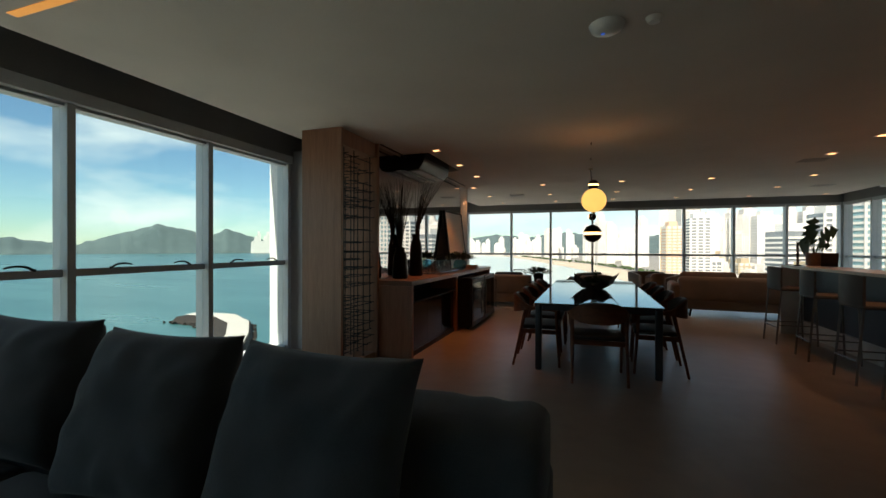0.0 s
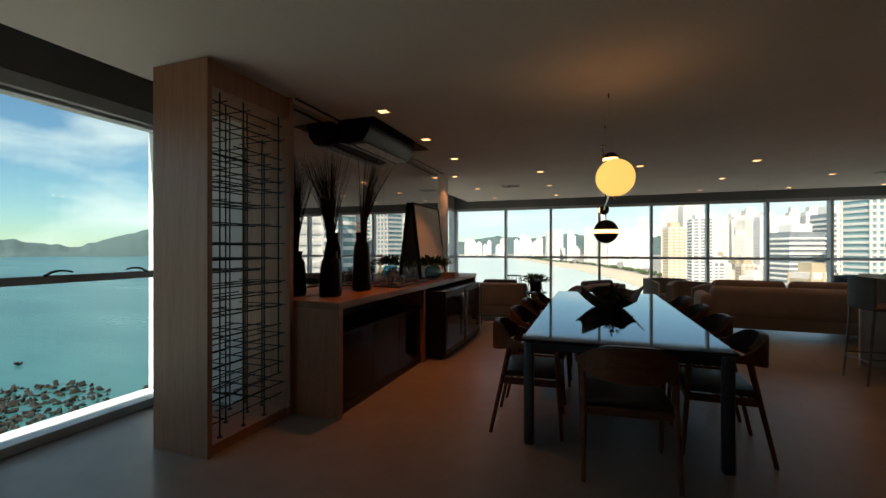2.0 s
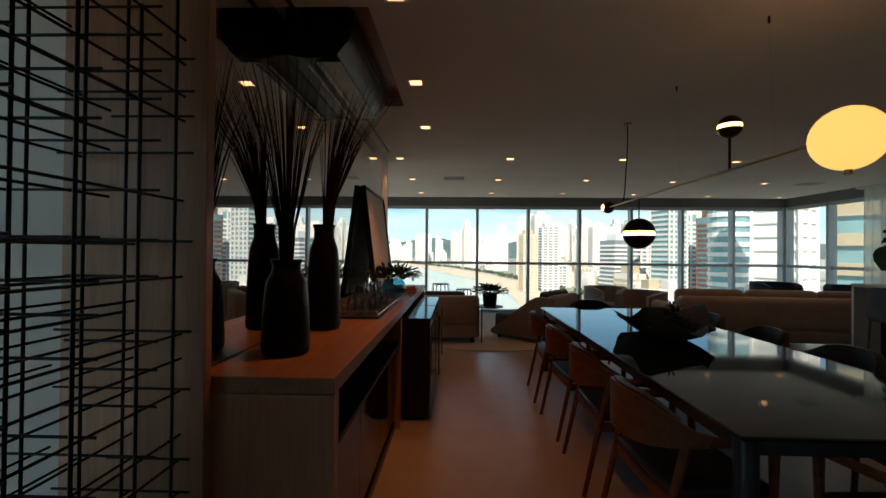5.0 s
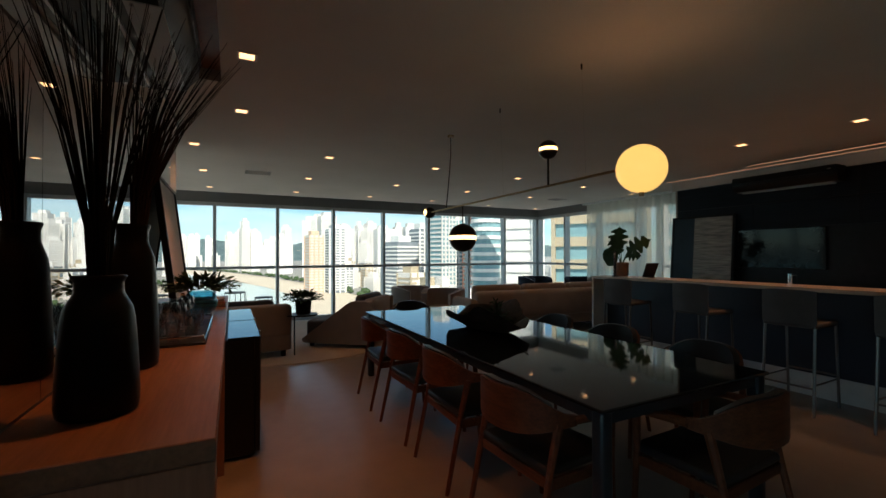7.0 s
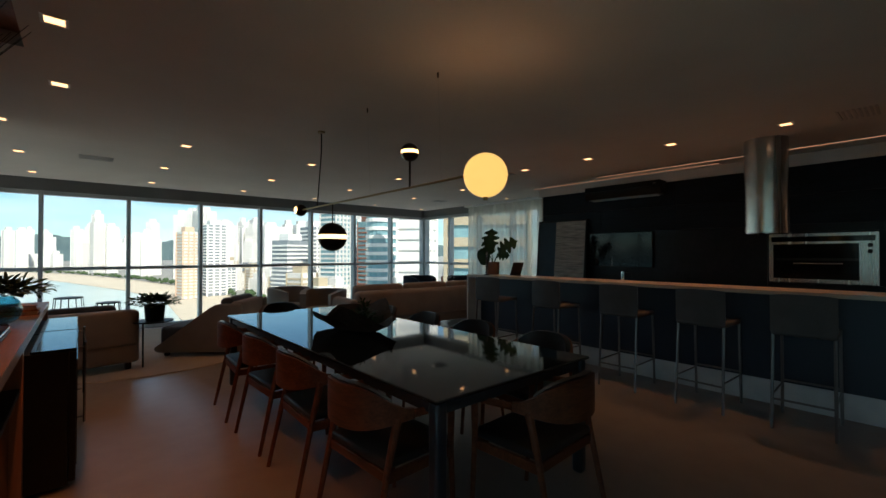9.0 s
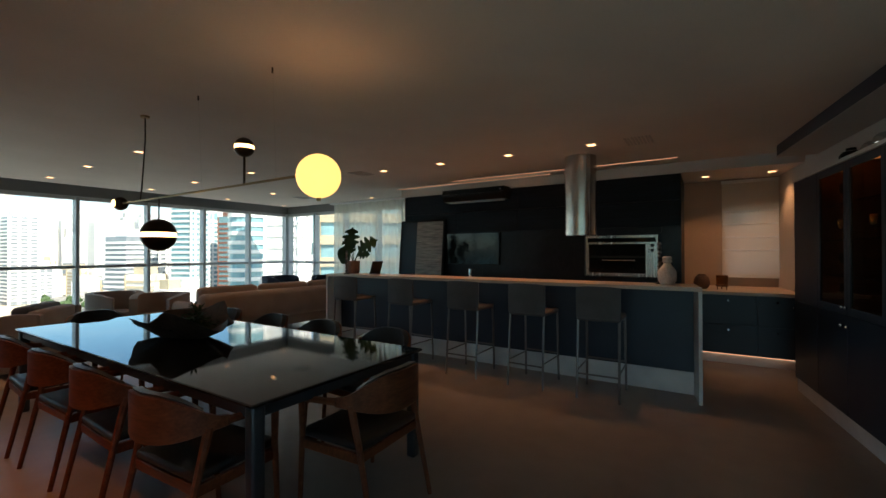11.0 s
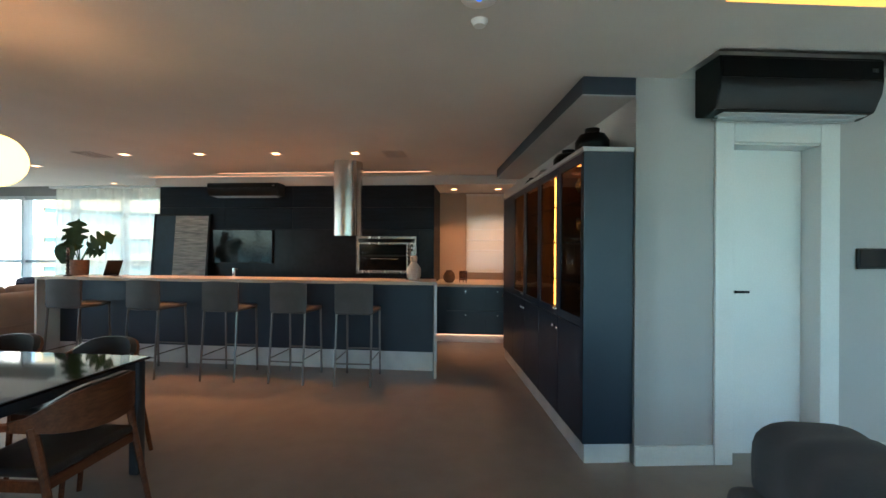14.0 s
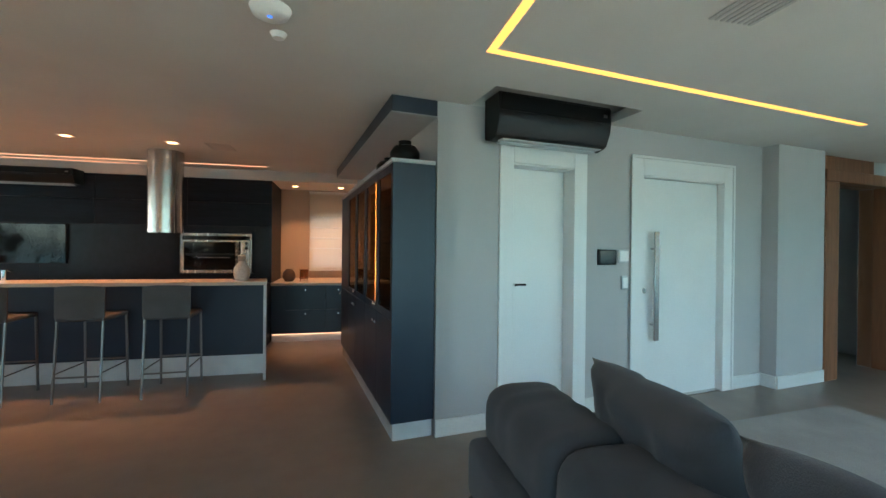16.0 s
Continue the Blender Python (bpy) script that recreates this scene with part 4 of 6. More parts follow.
part("screen", B(-0.0235, -0.513, 0.014, -0.0205, 0.513, 0.548), M_SCREEN, tv, "glossy dark screen")

art = thing("picture", pose(6.08, 7.43, 0.921, 0, 5, 0), "tall framed textured artwork leaning on the kitchen wall", "picture")
M_ART = mat("layered_plaster", (0.50, 0.47, 0.43), (0.20, 0.20, 0.20), rough=0.8, grain=9, blotch=4, bump=0.8, stretch=(1, 0.5, 5))
M_ARTB = mat("deep_blue_canvas", (0.03, 0.06, 0.09), (0.02, 0.04, 0.06), rough=0.7, blotch=3)
part("image", B(-0.012, -0.46, 0.03, 0.0, 0.12, 1.08), M_ART, art, "rough pale plaster field")
part("image", B(-0.012, 0.122, 0.03, 0.0, 0.47, 1.08), M_ARTB, art, "deep blue field")
for s in (-1, 1):
    part("frame_side", B(-0.025, s * 0.485 - 0.015, 0, 0.012, s * 0.485 + 0.015, 1.11, bevel=0.003), M_BLACK, art)
part("frame_side", B(-0.025, -0.469, 0, 0.012, 0.469, 0.03, bevel=0.003), M_BLACK, art)
part("frame_side", B(-0.025, -0.469, 1.08, 0.012, 0.469, 1.11, bevel=0.003), M_BLACK, art)

hood = thing("range_hood", pose(5.16, 4.25, 0), "round stainless steel range hood hanging from the ceiling", "range hood")
part("tube", lathe(bmesh.new(), [(0.195, 1.70), (0.195, H - 0.001)], 40), M_STEEL, hood)
part("lower_ring", lathe(bmesh.new(), [(0.10, 1.655), (0.197, 1.64), (0.197, 1.694), (0.10, 1.694)], 40), M_STEEL, hood)
part("filter", lathe(bmesh.new(), [(0.0001, 1.663), (0.18, 1.663), (0.18, 1.669), (0.0001, 1.669)], 32), M_FRAME, hood)

# back corner with window, blind and low units
lowc = thing("corner_cabinet", pose(0, 0, 0), "navy low kitchen cabinet with a pale stone top", "cabinet")
part("worktop", B(6.10, 1.95, 0.88, 7.24, 3.175, 0.92, bevel=0.003), M_BARTOP, lowc, "pale stone worktop")
part("body", B(6.15, 1.97, 0.13, 7.24, 3.17, 0.879), M_NAVY, lowc)
part("plinth", B(6.20, 1.97, 0, 7.24, 3.17, 0.129), M_MARBLE, lowc)
for y0, y1 in ((1.975, 2.36), (2.365, 2.96)):
    for z0, z1 in ((0.14, 0.50), (0.505, 0.87)):
        dr = part("drawer", B(6.13, y0, z0, 6.149, y1, z1, bevel=0.002), M_NAVY, lowc)
        part("knob", C((6.105, (y0 + y1) / 2, z1 - 0.06), (6.13, (y0 + y1) / 2, z1 - 0.06), 0.012, seg=10), M_CHROME, dr)
for nm, b in (("wall_kitchen_low", (7.25, 1.0, 0, 7.45, 3.18, 1.10)), ("wall_kitchen_high", (7.25, 1.0, 2.06, 7.45, 3.18, H + 0.25)), ("wall_kitchen_a", (7.25, 1.0, 1.10, 7.45, 1.94, 2.06)), ("wall_kitchen_b", (7.25, 2.66, 1.10, 7.45, 3.18, 2.06)), ("wall_kitchen_c", (7.25, 3.18, 0, 7.45, 8.3, H + 0.25))):
    setting(nm, B(*b), M_BEIGE, "beige painted kitchen wall", "wall")
setting("wall_niche", B(6.3, 0.9, 0, 7.45, 1.0, H + 0.25), M_BEIGE, "beige side wall of the kitchen", "wall")
M_BLIND = bpy.data.materials.new("white_blind_cloth")
M_BLIND.use_nodes = True
_b = M_BLIND.node_tree.nodes["Principled BSDF"]
_b.inputs["Base Color"].default_value = (0.8, 0.78, 0.74, 1)
_b.inputs["Roughness"].default_value = 0.9
_tl = M_BLIND.node_tree.nodes.new("ShaderNodeBsdfTranslucent")
_tl.inputs[0].default_value = (0.8, 0.76, 0.7, 1)
_mx = M_BLIND.node_tree.nodes.new("ShaderNodeMixShader")
_mx.inputs[0].default_value = 0.5
_nz = M_BLIND.node_tree.nodes.new("ShaderNodeTexNoise")
_nz.inputs["Scale"].default_value = 300
_bp = M_BLIND.node_tree.nodes.new("ShaderNodeBump")
_bp.inputs["Strength"].default_value = 0.2
M_BLIND.node_tree.links.new(_nz.outputs[0], _bp.inputs["Height"])
M_BLIND.node_tree.links.new(_bp.outputs[0], _b.inputs["Normal"])
M_BLIND.node_tree.links.new(_b.outputs[0], _mx.inputs[1])
M_BLIND.node_tree.links.new(_tl.outputs[0], _mx.inputs[2])
M_BLIND.node_tree.links.new(_mx.outputs[0], M_BLIND.node_tree.nodes["Material Output"].inputs[0])
blind = thing("roman_blind", pose(7.22, 2.31, 0), "white roman blind drawn down over the kitchen window", "blind")
part("head_rail", B(-0.02, -0.40, 2.44, 0.02, 0.40, 2.48), M_WHITE, blind)
zs = [2.44, 2.02, 1.83, 1.64, 1.45, 1.06]
for a, b in zip(zs, zs[1:]):
    part("fold", B(-0.010, -0.39, b, -0.006, 0.39, a - 0.004), M_BLIND, blind)
    part("batten", B(-0.016, -0.39, b - 0.012, -0.0105, 0.39, b + 0.012, bevel=0.002), M_WHITE, blind)


def jar(x, y, z, r, h, material, lab, wave=0.0):
    j = thing("jar", pose(x, y, z), lab, "jar")
    part("body", lathe(bmesh.new(), [(r * 0.62, 0), (r * 0.95, h * 0.25), (r, h * 0.5), (r * 0.8, h * 0.8), (r * 0.5, h * 0.92), (r * 0.55, h), (r * 0.42, h), (r * 0.38, h * 0.88)], 22), material, j)
    return j


M_CLAY = mat("brown_clay", (0.16, 0.08, 0.045), (0.1, 0.05, 0.03), rough=0.6, grain=30, blotch=6, bump=0.2)
M_PALECLAY = mat("pale_speckled_clay", (0.55, 0.48, 0.42), (0.40, 0.33, 0.28), rough=0.7, grain=60, blotch=9, bump=0.3)
jar(6.45, 2.95, 0.921, 0.10, 0.20, M_CLAY, "round brown clay jar on the corner worktop")
lan = thing("candle_lantern", pose(6.45, 2.72, 0.921), "small brown metal candle lantern with glass", "lantern")
part("base", C((0, 0, 0.04), (0, 0, 0.07), 0.07), M_CLAY, lan)
part("glass", lathe(bmesh.new(), [(0.065, 0.071), (0.07, 0.19), (0.066, 0.19), (0.061, 0.075)], 18), M_CABGLASS, lan)
for k in range(3):
    a = k * 2.094
    part("leg", C((0.06 * math.cos(a), 0.06 * math.sin(a), 0), (0.06 * math.cos(a), 0.06 * math.sin(a), 0.04), 0.006, seg=6), M_CLAY, lan)
bv = thing("vase", pose(4.50, 3.22, 1.093), "pale speckled clay vase on the bar", "vase")
part("body", lathe(bmesh.new(), [(0.06, 0), (0.085, 0.05), (0.085, 0.14), (0.05, 0.19), (0.03, 0.22), (0.045, 0.235), (0.04, 0.26), (0.045, 0.275), (0.03, 0.29), (0.02, 0.28)], 24), M_PALECLAY, bv)

tap = thing("tap", pose(4.69, 5.60, 1.093), "short chrome bar tap on the worktop", "tap")
part("body", C((0, 0, 0), (0, 0, 0.11), 0.022), M_CHROME, tap)
part("spout", B(0.0, -0.012, 0.09, 0.12, 0.012, 0.108, bevel=0.004), M_CHROME, tap)

pot = thing("potted_plant", pose(4.60, 7.69, 1.093), "monstera leaves in a dark pot on the bar", "plant")
part("pot", lathe(bmesh.new(), [(0.085, 0), (0.10, 0.015), (0.105, 0.20), (0.095, 0.20), (0.09, 0.17), (0.0001, 0.17)], 28), M_CLAY, pot, "dark brown pot")
for k, (dx, dy, dz, wx, wy, wz, ln, wd) in enumerate(((-0.05, 0.07, 0.40, -0.1, 0.35, -0.55, 0.30, 0.28), (-0.02, 0.03, 0.40, -0.1, -0.05, 1.0, 0.34, 0.31), (0.02, -0.10, 0.36, 0.0, -0.8, 0.45, 0.37, 0.28), (0.0, 0.0, 0.34, -0.3, 0.4, 0.7, 0.27, 0.25), (0.02, -0.08, 0.30, 0.0, -0.9, 0.05, 0.22, 0.17))):
    part("stem", tube(bmesh.new(), [(0, 0, 0.16), (dx * 0.3, dy * 0.3, dz * 0.6), (dx, dy, dz)], 0.006, 6), M_LEAF, pot)
    bm = bmesh.new()
    leaf_blade(bm, (dx, dy, dz), (wx, wy, wz), (-0.9, -0.3, 0.25), ln, wd, 0.12, notch=1 if k else 0)
    part("leaf", bm, M_LEAF, pot, "notched monstera leaf")


def candlestick(x, y, h, lab):
    c = thing("candlestick", pose(x, y, 1.093), lab, "candlestick", "twisted candlesticks on the bar")
    n = int(h / 0.024)
    part("foot", lathe(bmesh.new(), [(0.045, 0), (0.045, 0.010), (0.016, 0.022)], 18), M_BLACK, c)
    part("column", lathe(bmesh.new(), [(0.012 + 0.012 * (k % 2), 0.022 + k * (h - 0.022) / n) for k in range(n + 1)], 14), M_TWIST, c, "beaded dark glass column")


M_TWIST = mat("smoked_beaded_glass", (0.16, 0.16, 0.16), (0.03, 0.03, 0.03), rough=0.12, grain=40, blotch=30, bump=0)
candlestick(4.36, 7.60, 0.36, "tall beaded dark glass candlestick beside the plant")
candlestick(4.62, 3.30, 0.44, "tall beaded glass candlestick behind the clay vase")
tab = thing("tablet", pose(4.58, 7.22, 1.093, 0, 0, 70), "slim black tablet propped on a small stand on the bar", "tablet")
part("screen", B(-0.005, -0.09, 0.0, 0.005, 0.09, 0.22, bevel=0.002, m=pose(0, 0, 0.005, 0, -28, 0)), M_BLACK, tab)
part("stand", B(-0.12, -0.03, 0.0, 0.0, 0.03, 0.010, bevel=0.003), M_BLACK, tab)

# ---- tall glass cabinet in the turned grid ----
cab = thing("display_cabinet", GB, "tall navy cabinet with lit bronze glass doors", "cabinet")
L0, L1, CF, CT = 0.02, 2.86, 0.35, 2.17
part("plinth", B(L0 + 0.02, 0.01, 0, L1, CF - 0.02, 0.135), M_MARBLE, cab, "white plinth")
part("end_panel", B(L0, 0.003, 0.137, L0 + 0.04, CF, CT - 0.03, bevel=0.002), M_NAVY, cab)
part("end_panel", B(L1 - 0.04, 0.003, 0.137, L1, CF, CT - 0.03, bevel=0.002), M_NAVY, cab)
part("top", B(L0 - 0.01, 0.003, CT - 0.029, L1 + 0.005, CF + 0.012, CT, bevel=0.002), M_WALL, cab, "grey top board")
part("back", B(L0 + 0.04, 0.003, 0.137, L1 - 0.04, 0.02, CT - 0.03), M_OAKY, cab)
part("floor_board", B(L0 + 0.04, 0.021, 0.137, L1 - 0.04, CF - 0.025, 0.16), M_NAVY, cab)
part("middle_board", B(L0 + 0.04, 0.021, 0.935, L1 - 0.04, CF - 0.025, 0.96), M_OAKY, cab)
edges = [L0 + 0.002, 0.565, 1.13, 1.69, 2.27, L1 - 0.002]
for k, (a, b) in enumerate(zip(edges, edges[1:])):
    if k:
        part("partition", B(a - 0.009, 0.021, 0.16, a + 0.009, CF - 0.025, CT - 0.03), M_OAKY, cab)
    for z0, z1 in ((0.14, 0.925),):
        d = part("door", B(a + 0.002, CF - 0.021, z0, b - 0.002, CF, z1, bevel=0.002), M_NAVY, cab)
        kx = b - 0.05 if k % 2 == 0 else a + 0.05
        part("knob", sphere((kx, CF + 0.022, z1 - 0.08), 0.014, 12), M_CHROME, d)
    if k < 4:
        d = part("glass_door", B(a + 0.002, CF - 0.021, 0.93, a + 0.052, CF, CT - 0.034, bevel=0.002), M_NAVY, cab)
        part("stile", B(b - 0.052, CF - 0.021, 0.93, b - 0.002, CF, CT - 0.034, bevel=0.002), M_NAVY, d)
        part("rail", B(a + 0.0525, CF - 0.021, 0.93, b - 0.0525, CF, 0.99, bevel=0.002), M_NAVY, d)
        part("rail", B(a + 0.0525, CF - 0.021, CT - 0.094, b - 0.0525, CF, CT - 0.034, bevel=0.002), M_NAVY, d)
        part("glass", B(a + 0.0525, CF - 0.014, 0.991, b - 0.0525, CF - 0.009, CT - 0.095), M_CABGLASS, d, "bronze tinted pane")
        kx = b - 0.03 if k % 2 == 0 else a + 0.03
        part("knob", sphere((kx, CF + 0.022, 0.99), 0.014, 12), M_CHROME, d)
        for z in (1.22, 1.52, 1.82):
            part("shelf", B(a + 0.012, 0.022, z, b - 0.012, CF - 0.04, z + 0.008), M_CLEAR, cab, "glass shelf")
        if k == 1:
            part("led_strip", B(a + 0.150, 0.312, 1.0, a + 0.170, 0.328, CT - 0.10), M_LEDCAB, cab, "warm vertical light strip")
            for z in (1.22, 1.52, 1.82):
                part("clip", B(a + 0.149, 0.311, z - 0.003, a + 0.171, 0.330, z + 0.009), M_BLACK, cab)
        # added glowing strip, not a lamp of this cabinet, brightens the bay
        part("added_fill_strip", B(a + 0.06, 0.20, CT - 0.042, b - 0.06, 0.22, CT - 0.036), M_LEDFILL, cab, "added warm glowing strip that fills the cabinet bay")
    else:
        part("tall_door", B(a + 0.002, CF - 0.021, 0.93, b - 0.002, CF, CT - 0.034, bevel=0.002), M_NAVY, cab)
for k, x in enumerate((0.14, 0.27, 0.40, 0.70, 0.84, 0.98, 1.26, 1.42, 1.56, 1.84, 2.0, 2.14)):
    for z in (0.961, 1.229, 1.529, 1.829):
        if (k + int(z * 10)) % 3:
            copy_thing(goblet, GB @ pose(x, 0.15 + 0.05 * (k % 2), z))
cup = thing("lustre_goblet", GB @ pose(0.16, 0.24, 1.829), "gold lustre goblet on a glass cabinet shelf", "goblet", "goblets in the cabinet")
M_LUSTRE = mat("gold_lustre", (0.55, 0.40, 0.24), (0.48, 0.34, 0.20), rough=0.12, metal=1.0, bump=0)
part("bowl", lathe(bmesh.new(), [(0.006, 0.075), (0.032, 0.092), (0.043, 0.135), (0.037, 0.175), (0.034, 0.175), (0.039, 0.135), (0.028, 0.098), (0.0001, 0.085)], 18), M_LUSTRE, cup)
part("stem", lathe(bmesh.new(), [(0.037, 0), (0.034, 0.005), (0.006, 0.012), (0.008, 0.045), (0.005, 0.06), (0.006, 0.078), (0.0001, 0.08)], 16), M_LUSTRE, cup)
for x, y, z in ((0.30, 0.25, 1.829), (0.43, 0.22, 1.829), (0.15, 0.23, 1.529), (0.33, 0.25, 1.529), (0.24, 0.24, 1.229), (0.78, 0.24, 1.829), (0.92, 0.25, 1.529), (1.32, 0.24, 1.829), (1.50, 0.25, 1.529), (1.95, 0.24, 1.829), (2.06, 0.24, 1.529)):
    copy_thing(cup, GB @ pose(x, y, z))
setting("cabinet_canopy", B(0.0, 0.001, 2.52, 3.35, 0.37, H - 0.001, bevel=0.003, m=GB), M_NAVY, "navy ceiling canopy above the display cabinet", "canopy")
setting("canopy_trim", B(-0.004, 0.001, 2.512, 3.354, 0.374, 2.5195, m=GB), M_WALL, "pale grey underside trim of the canopy", "trim")


def top_jar(x, y, r, h, mat_, name, lab):
    j = thing(name, GB @ pose(x, y, CT + 0.001), lab, "vase")
    part("body", lathe(bmesh.new(), [(r * 0.6, 0), (r, h * 0.3), (r, h * 0.55), (r * 0.75, h * 0.78), (r * 0.42, h * 0.84), (r * 0.44, h), (r * 0.36, h), (r * 0.3, h * 0.82)], 24), mat_, j)


top_jar(0.33, 0.17, 0.125, 0.21, M_CERAMIC, "vase", "squat black ceramic vase on the cabinet")
top_jar(0.85, 0.17, 0.13, 0.17, M_CERAMIC, "vase", "low round black vase on the cabinet")
top_jar(1.22, 0.16, 0.07, 0.13, M_BROWNW, "vase", "small brown turned vase on the cabinet")
for x, r in ((1.55, 0.07), (1.75, 0.06)):
    s = thing("silver_ball", GB @ pose(x, 0.18, CT + r + 0.001), "shiny silver ball on top of the cabinet", "ornament")
    part("ball", sphere((0, 0, 0), r, 18), M_CHROME, s)
top_jar(2.1, 0.17, 0.08, 0.14, M_CERAMIC, "vase", "small black vase on the cabinet")

# wall panel and switches by the doors
for nm, lab, y0, y1, z0, z1, mt, inner in (("intercom_panel", "black video intercom panel on the grey wall", -1.79, -1.575, 1.345, 1.49, M_BLACK, M_SCREEN),
                                          ("light_switch", "white switch plate in a dark frame beside the intercom", -1.945, -1.815, 1.365, 1.49, M_FRAME, M_WHITE),
                                          ("light_switch", "small white light switch beside the entrance door", -1.94, -1.855, 1.115, 1.24, M_FRAME, M_WHITE)):
    s = thing(nm, GB, lab, "switch")
    part("frame", B(-0.018, y0, z0, -0.001, y1, z1, bevel=0.003), mt, s)
    part("face", B(-0.022, y0 + 0.014, z0 + 0.014, -0.0185, y1 - 0.014, z1 - 0.014, bevel=0.001), inner, s)

# ---- near sofa ----
def bolster(x0, x1, yc, half, z0, z1, seed):
    """A stuffed back roll along x: flat below, rounded above, with tucked ends and soft creases."""
    bm = bmesh.new()
    rows, n = [], 22
    stations = [(0.0, 0.86), (0.012, 0.93), (0.03, 0.975), (0.06, 1.0)]
    xs = [(x0 + d, k) for d, k in stations] + [(x0 + 0.06 + (x1 - x0 - 0.12) * i / 20, 1.0) for i in range(1, 20)] + [(x1 - d, k) for d, k in stations[::-1]]
    zc, hz = (z0 + z1) / 2, (z1 - z0) / 2
    for x, k in xs:
        ring = []
        for j in range(n):
            a = 2 * math.pi * j / n
            c, q = math.cos(a), math.sin(a)
            p = 0.58
            y, z = half * math.copysign(abs(c) ** p, c), hz * math.copysign(abs(q) ** p, q)
            w = 0.007 * noise.noise((x * 6 + seed, a * 1.2, seed)) + 0.004 * math.sin(x * 38 + 4 * noise.noise((x * 3, a, seed)))
            ring.append(bm.verts.new((x, yc + y * k * (1 + w * 2), zc + z * k + (w if q > 0 else 0))))
        rows.append(ring)
    for r, t in zip(rows, rows[1:]):
        for j in range(n):
            bm.faces.new((r[j], r[(j + 1) % n], t[(j + 1) % n], t[j]))
    bm.faces.new(rows[0][::-1])
    bm.faces.new(rows[-1])
    return bm


sofa = thing("sofa", pose(0, 0, 0), "deep charcoal fabric sofa with padded backrests", "sofa")
part("base", soft_box(-1.85, -0.15, 0.10, 1.25, 1.48, 0.30, r=0.03), M_GREYFAB, sofa)
for a, b in ((-1.84, -0.82), (-0.81, 0.20), (0.21, 1.23)):
    part("seat_cushion", soft_box(a, -0.17, 0.301, b, 0.93, 0.45, r=0.05), M_GREYFAB, sofa)
for a, b, dy in ((-1.84, -0.63, 0.0), (-0.62, 0.58, -0.015), (0.59, 1.26, 0.0)):
    bk = part("backrest", soft_box(a, 0.93 + dy, 0.301, b, 1.48 + dy, 0.575, r=0.045), M_GREYFAB, sofa)
    part("back_roll", bolster(a + 0.004, b - 0.004, 1.20 + dy, 0.20, 0.50, 0.83, a), M_GREYFAB, bk, angle=70)
for x in (-1.75, 1.14):
    for y in (0.0, 1.25):
        part("foot", B(x - 0.03, y - 0.03, 0, x + 0.03, y + 0.03, 0.10), M_BLACK, sofa)
for k, (x, y, z, rz, rx, w, lab) in enumerate(((0.555, 0.93, 0.735, -3, -21, 0.70, "grey velvet cushion leaning on the sofa back"), (-0.17, 0.955, 0.74, 4, -22, 0.66, "dark grey velvet cushion leaning on the sofa"), (-1.0, 0.98, 0.745, 6, -20, 0.68, "charcoal velvet cushion leaning on the sofa"))):
    c = tagged(obj("cushion", pillow(w, 0.62, 0.25, k * 5), M_CUSH, angle=80), lab, "cushion", "cushions on the sofa")
    c.matrix_basis = pose(x, y, z, rx, 0, rz)
rug = tagged(obj("rug", B(-1.2, -2.75, 0.001, 2.05, -0.9, 0.014, bevel=0.004, m=pose(0.1, 0, 0, 0, 0, 5)), M_RUG), "pale grey soft woven rug on the floor", "rug")

# ---- lounge by the city windows ----
bs = thing("sofa", pose(4.65, 9.62, 0, 0, 0, -4), "long beige fabric sofa on slim dark legs", "sofa")
part("base", soft_box(-1.58, -0.42, 0.14, 1.58, 0.55, 0.34, r=0.05), M_BEIGEFAB, bs)
for a in (-1.55, -0.51, 0.53):
    part("seat_cushion", soft_box(a, -0.20, 0.341, a + 1.02, 0.56, 0.46, r=0.05), M_BEIGEFAB, bs)
part("backrest", soft_box(-1.56, -0.46, 0.30, 1.56, -0.22, 0.79, r=0.09, seg=4), M_BEIGEFAB, bs)
for a in (-1.50, -0.49, 0.52):
    part("back_cushion", soft_box(a, -0.225, 0.461, a + 0.97, -0.03, 0.88, r=0.075, seg=4), M_BEIGEFAB, bs)
for s in (-1, 1):
    part("armrest", soft_box(s * 1.60 - 0.10, -0.44, 0.20, s * 1.60 + 0.10, 0.55, 0.66, r=0.08, seg=4), M_BEIGEFAB, bs)
    for y in (-0.36, 0.45):
        part("leg", C((s * 1.35, y, 0), (s * 1.33, y, 0.14), 0.014, 0.02, seg=10), M_IRON, bs)
    part("leg_bar", C((s * 1.34, -0.36, 0.02), (s * 1.34, 0.45, 0.02), 0.012, seg=8), M_IRON, bs)

a1 = thing("armchair", pose(-0.42, 9.85, 0, 0, 0, 6), "beige fabric armchair with a dark seat cushion", "armchair")
part("body", soft_box(-0.52, -0.45, 0.10, 0.52, 0.48, 0.36, r=0.04), M_BEIGEFAB, a1)
part("backrest", soft_box(-0.52, -0.47, 0.30, 0.52, -0.24, 0.735, r=0.05), M_BEIGEFAB, a1)
for s in (-1, 1):
    part("armrest", soft_box(s * 0.43 - 0.09, -0.25, 0.30, s * 0.43 + 0.09, 0.48, 0.60, r=0.05), M_BEIGEFAB, a1)
    for y in (-0.36, 0.38):
        part("leg", B(s * 0.42 - 0.03, y - 0.03, 0, s * 0.42 + 0.03, y + 0.03, 0.10), M_BLACK, a1)
part("seat_cushion", soft_box(-0.33, -0.23, 0.361, 0.33, 0.48, 0.50, r=0.05), M_CUSH, a1, "dark seat cushion")
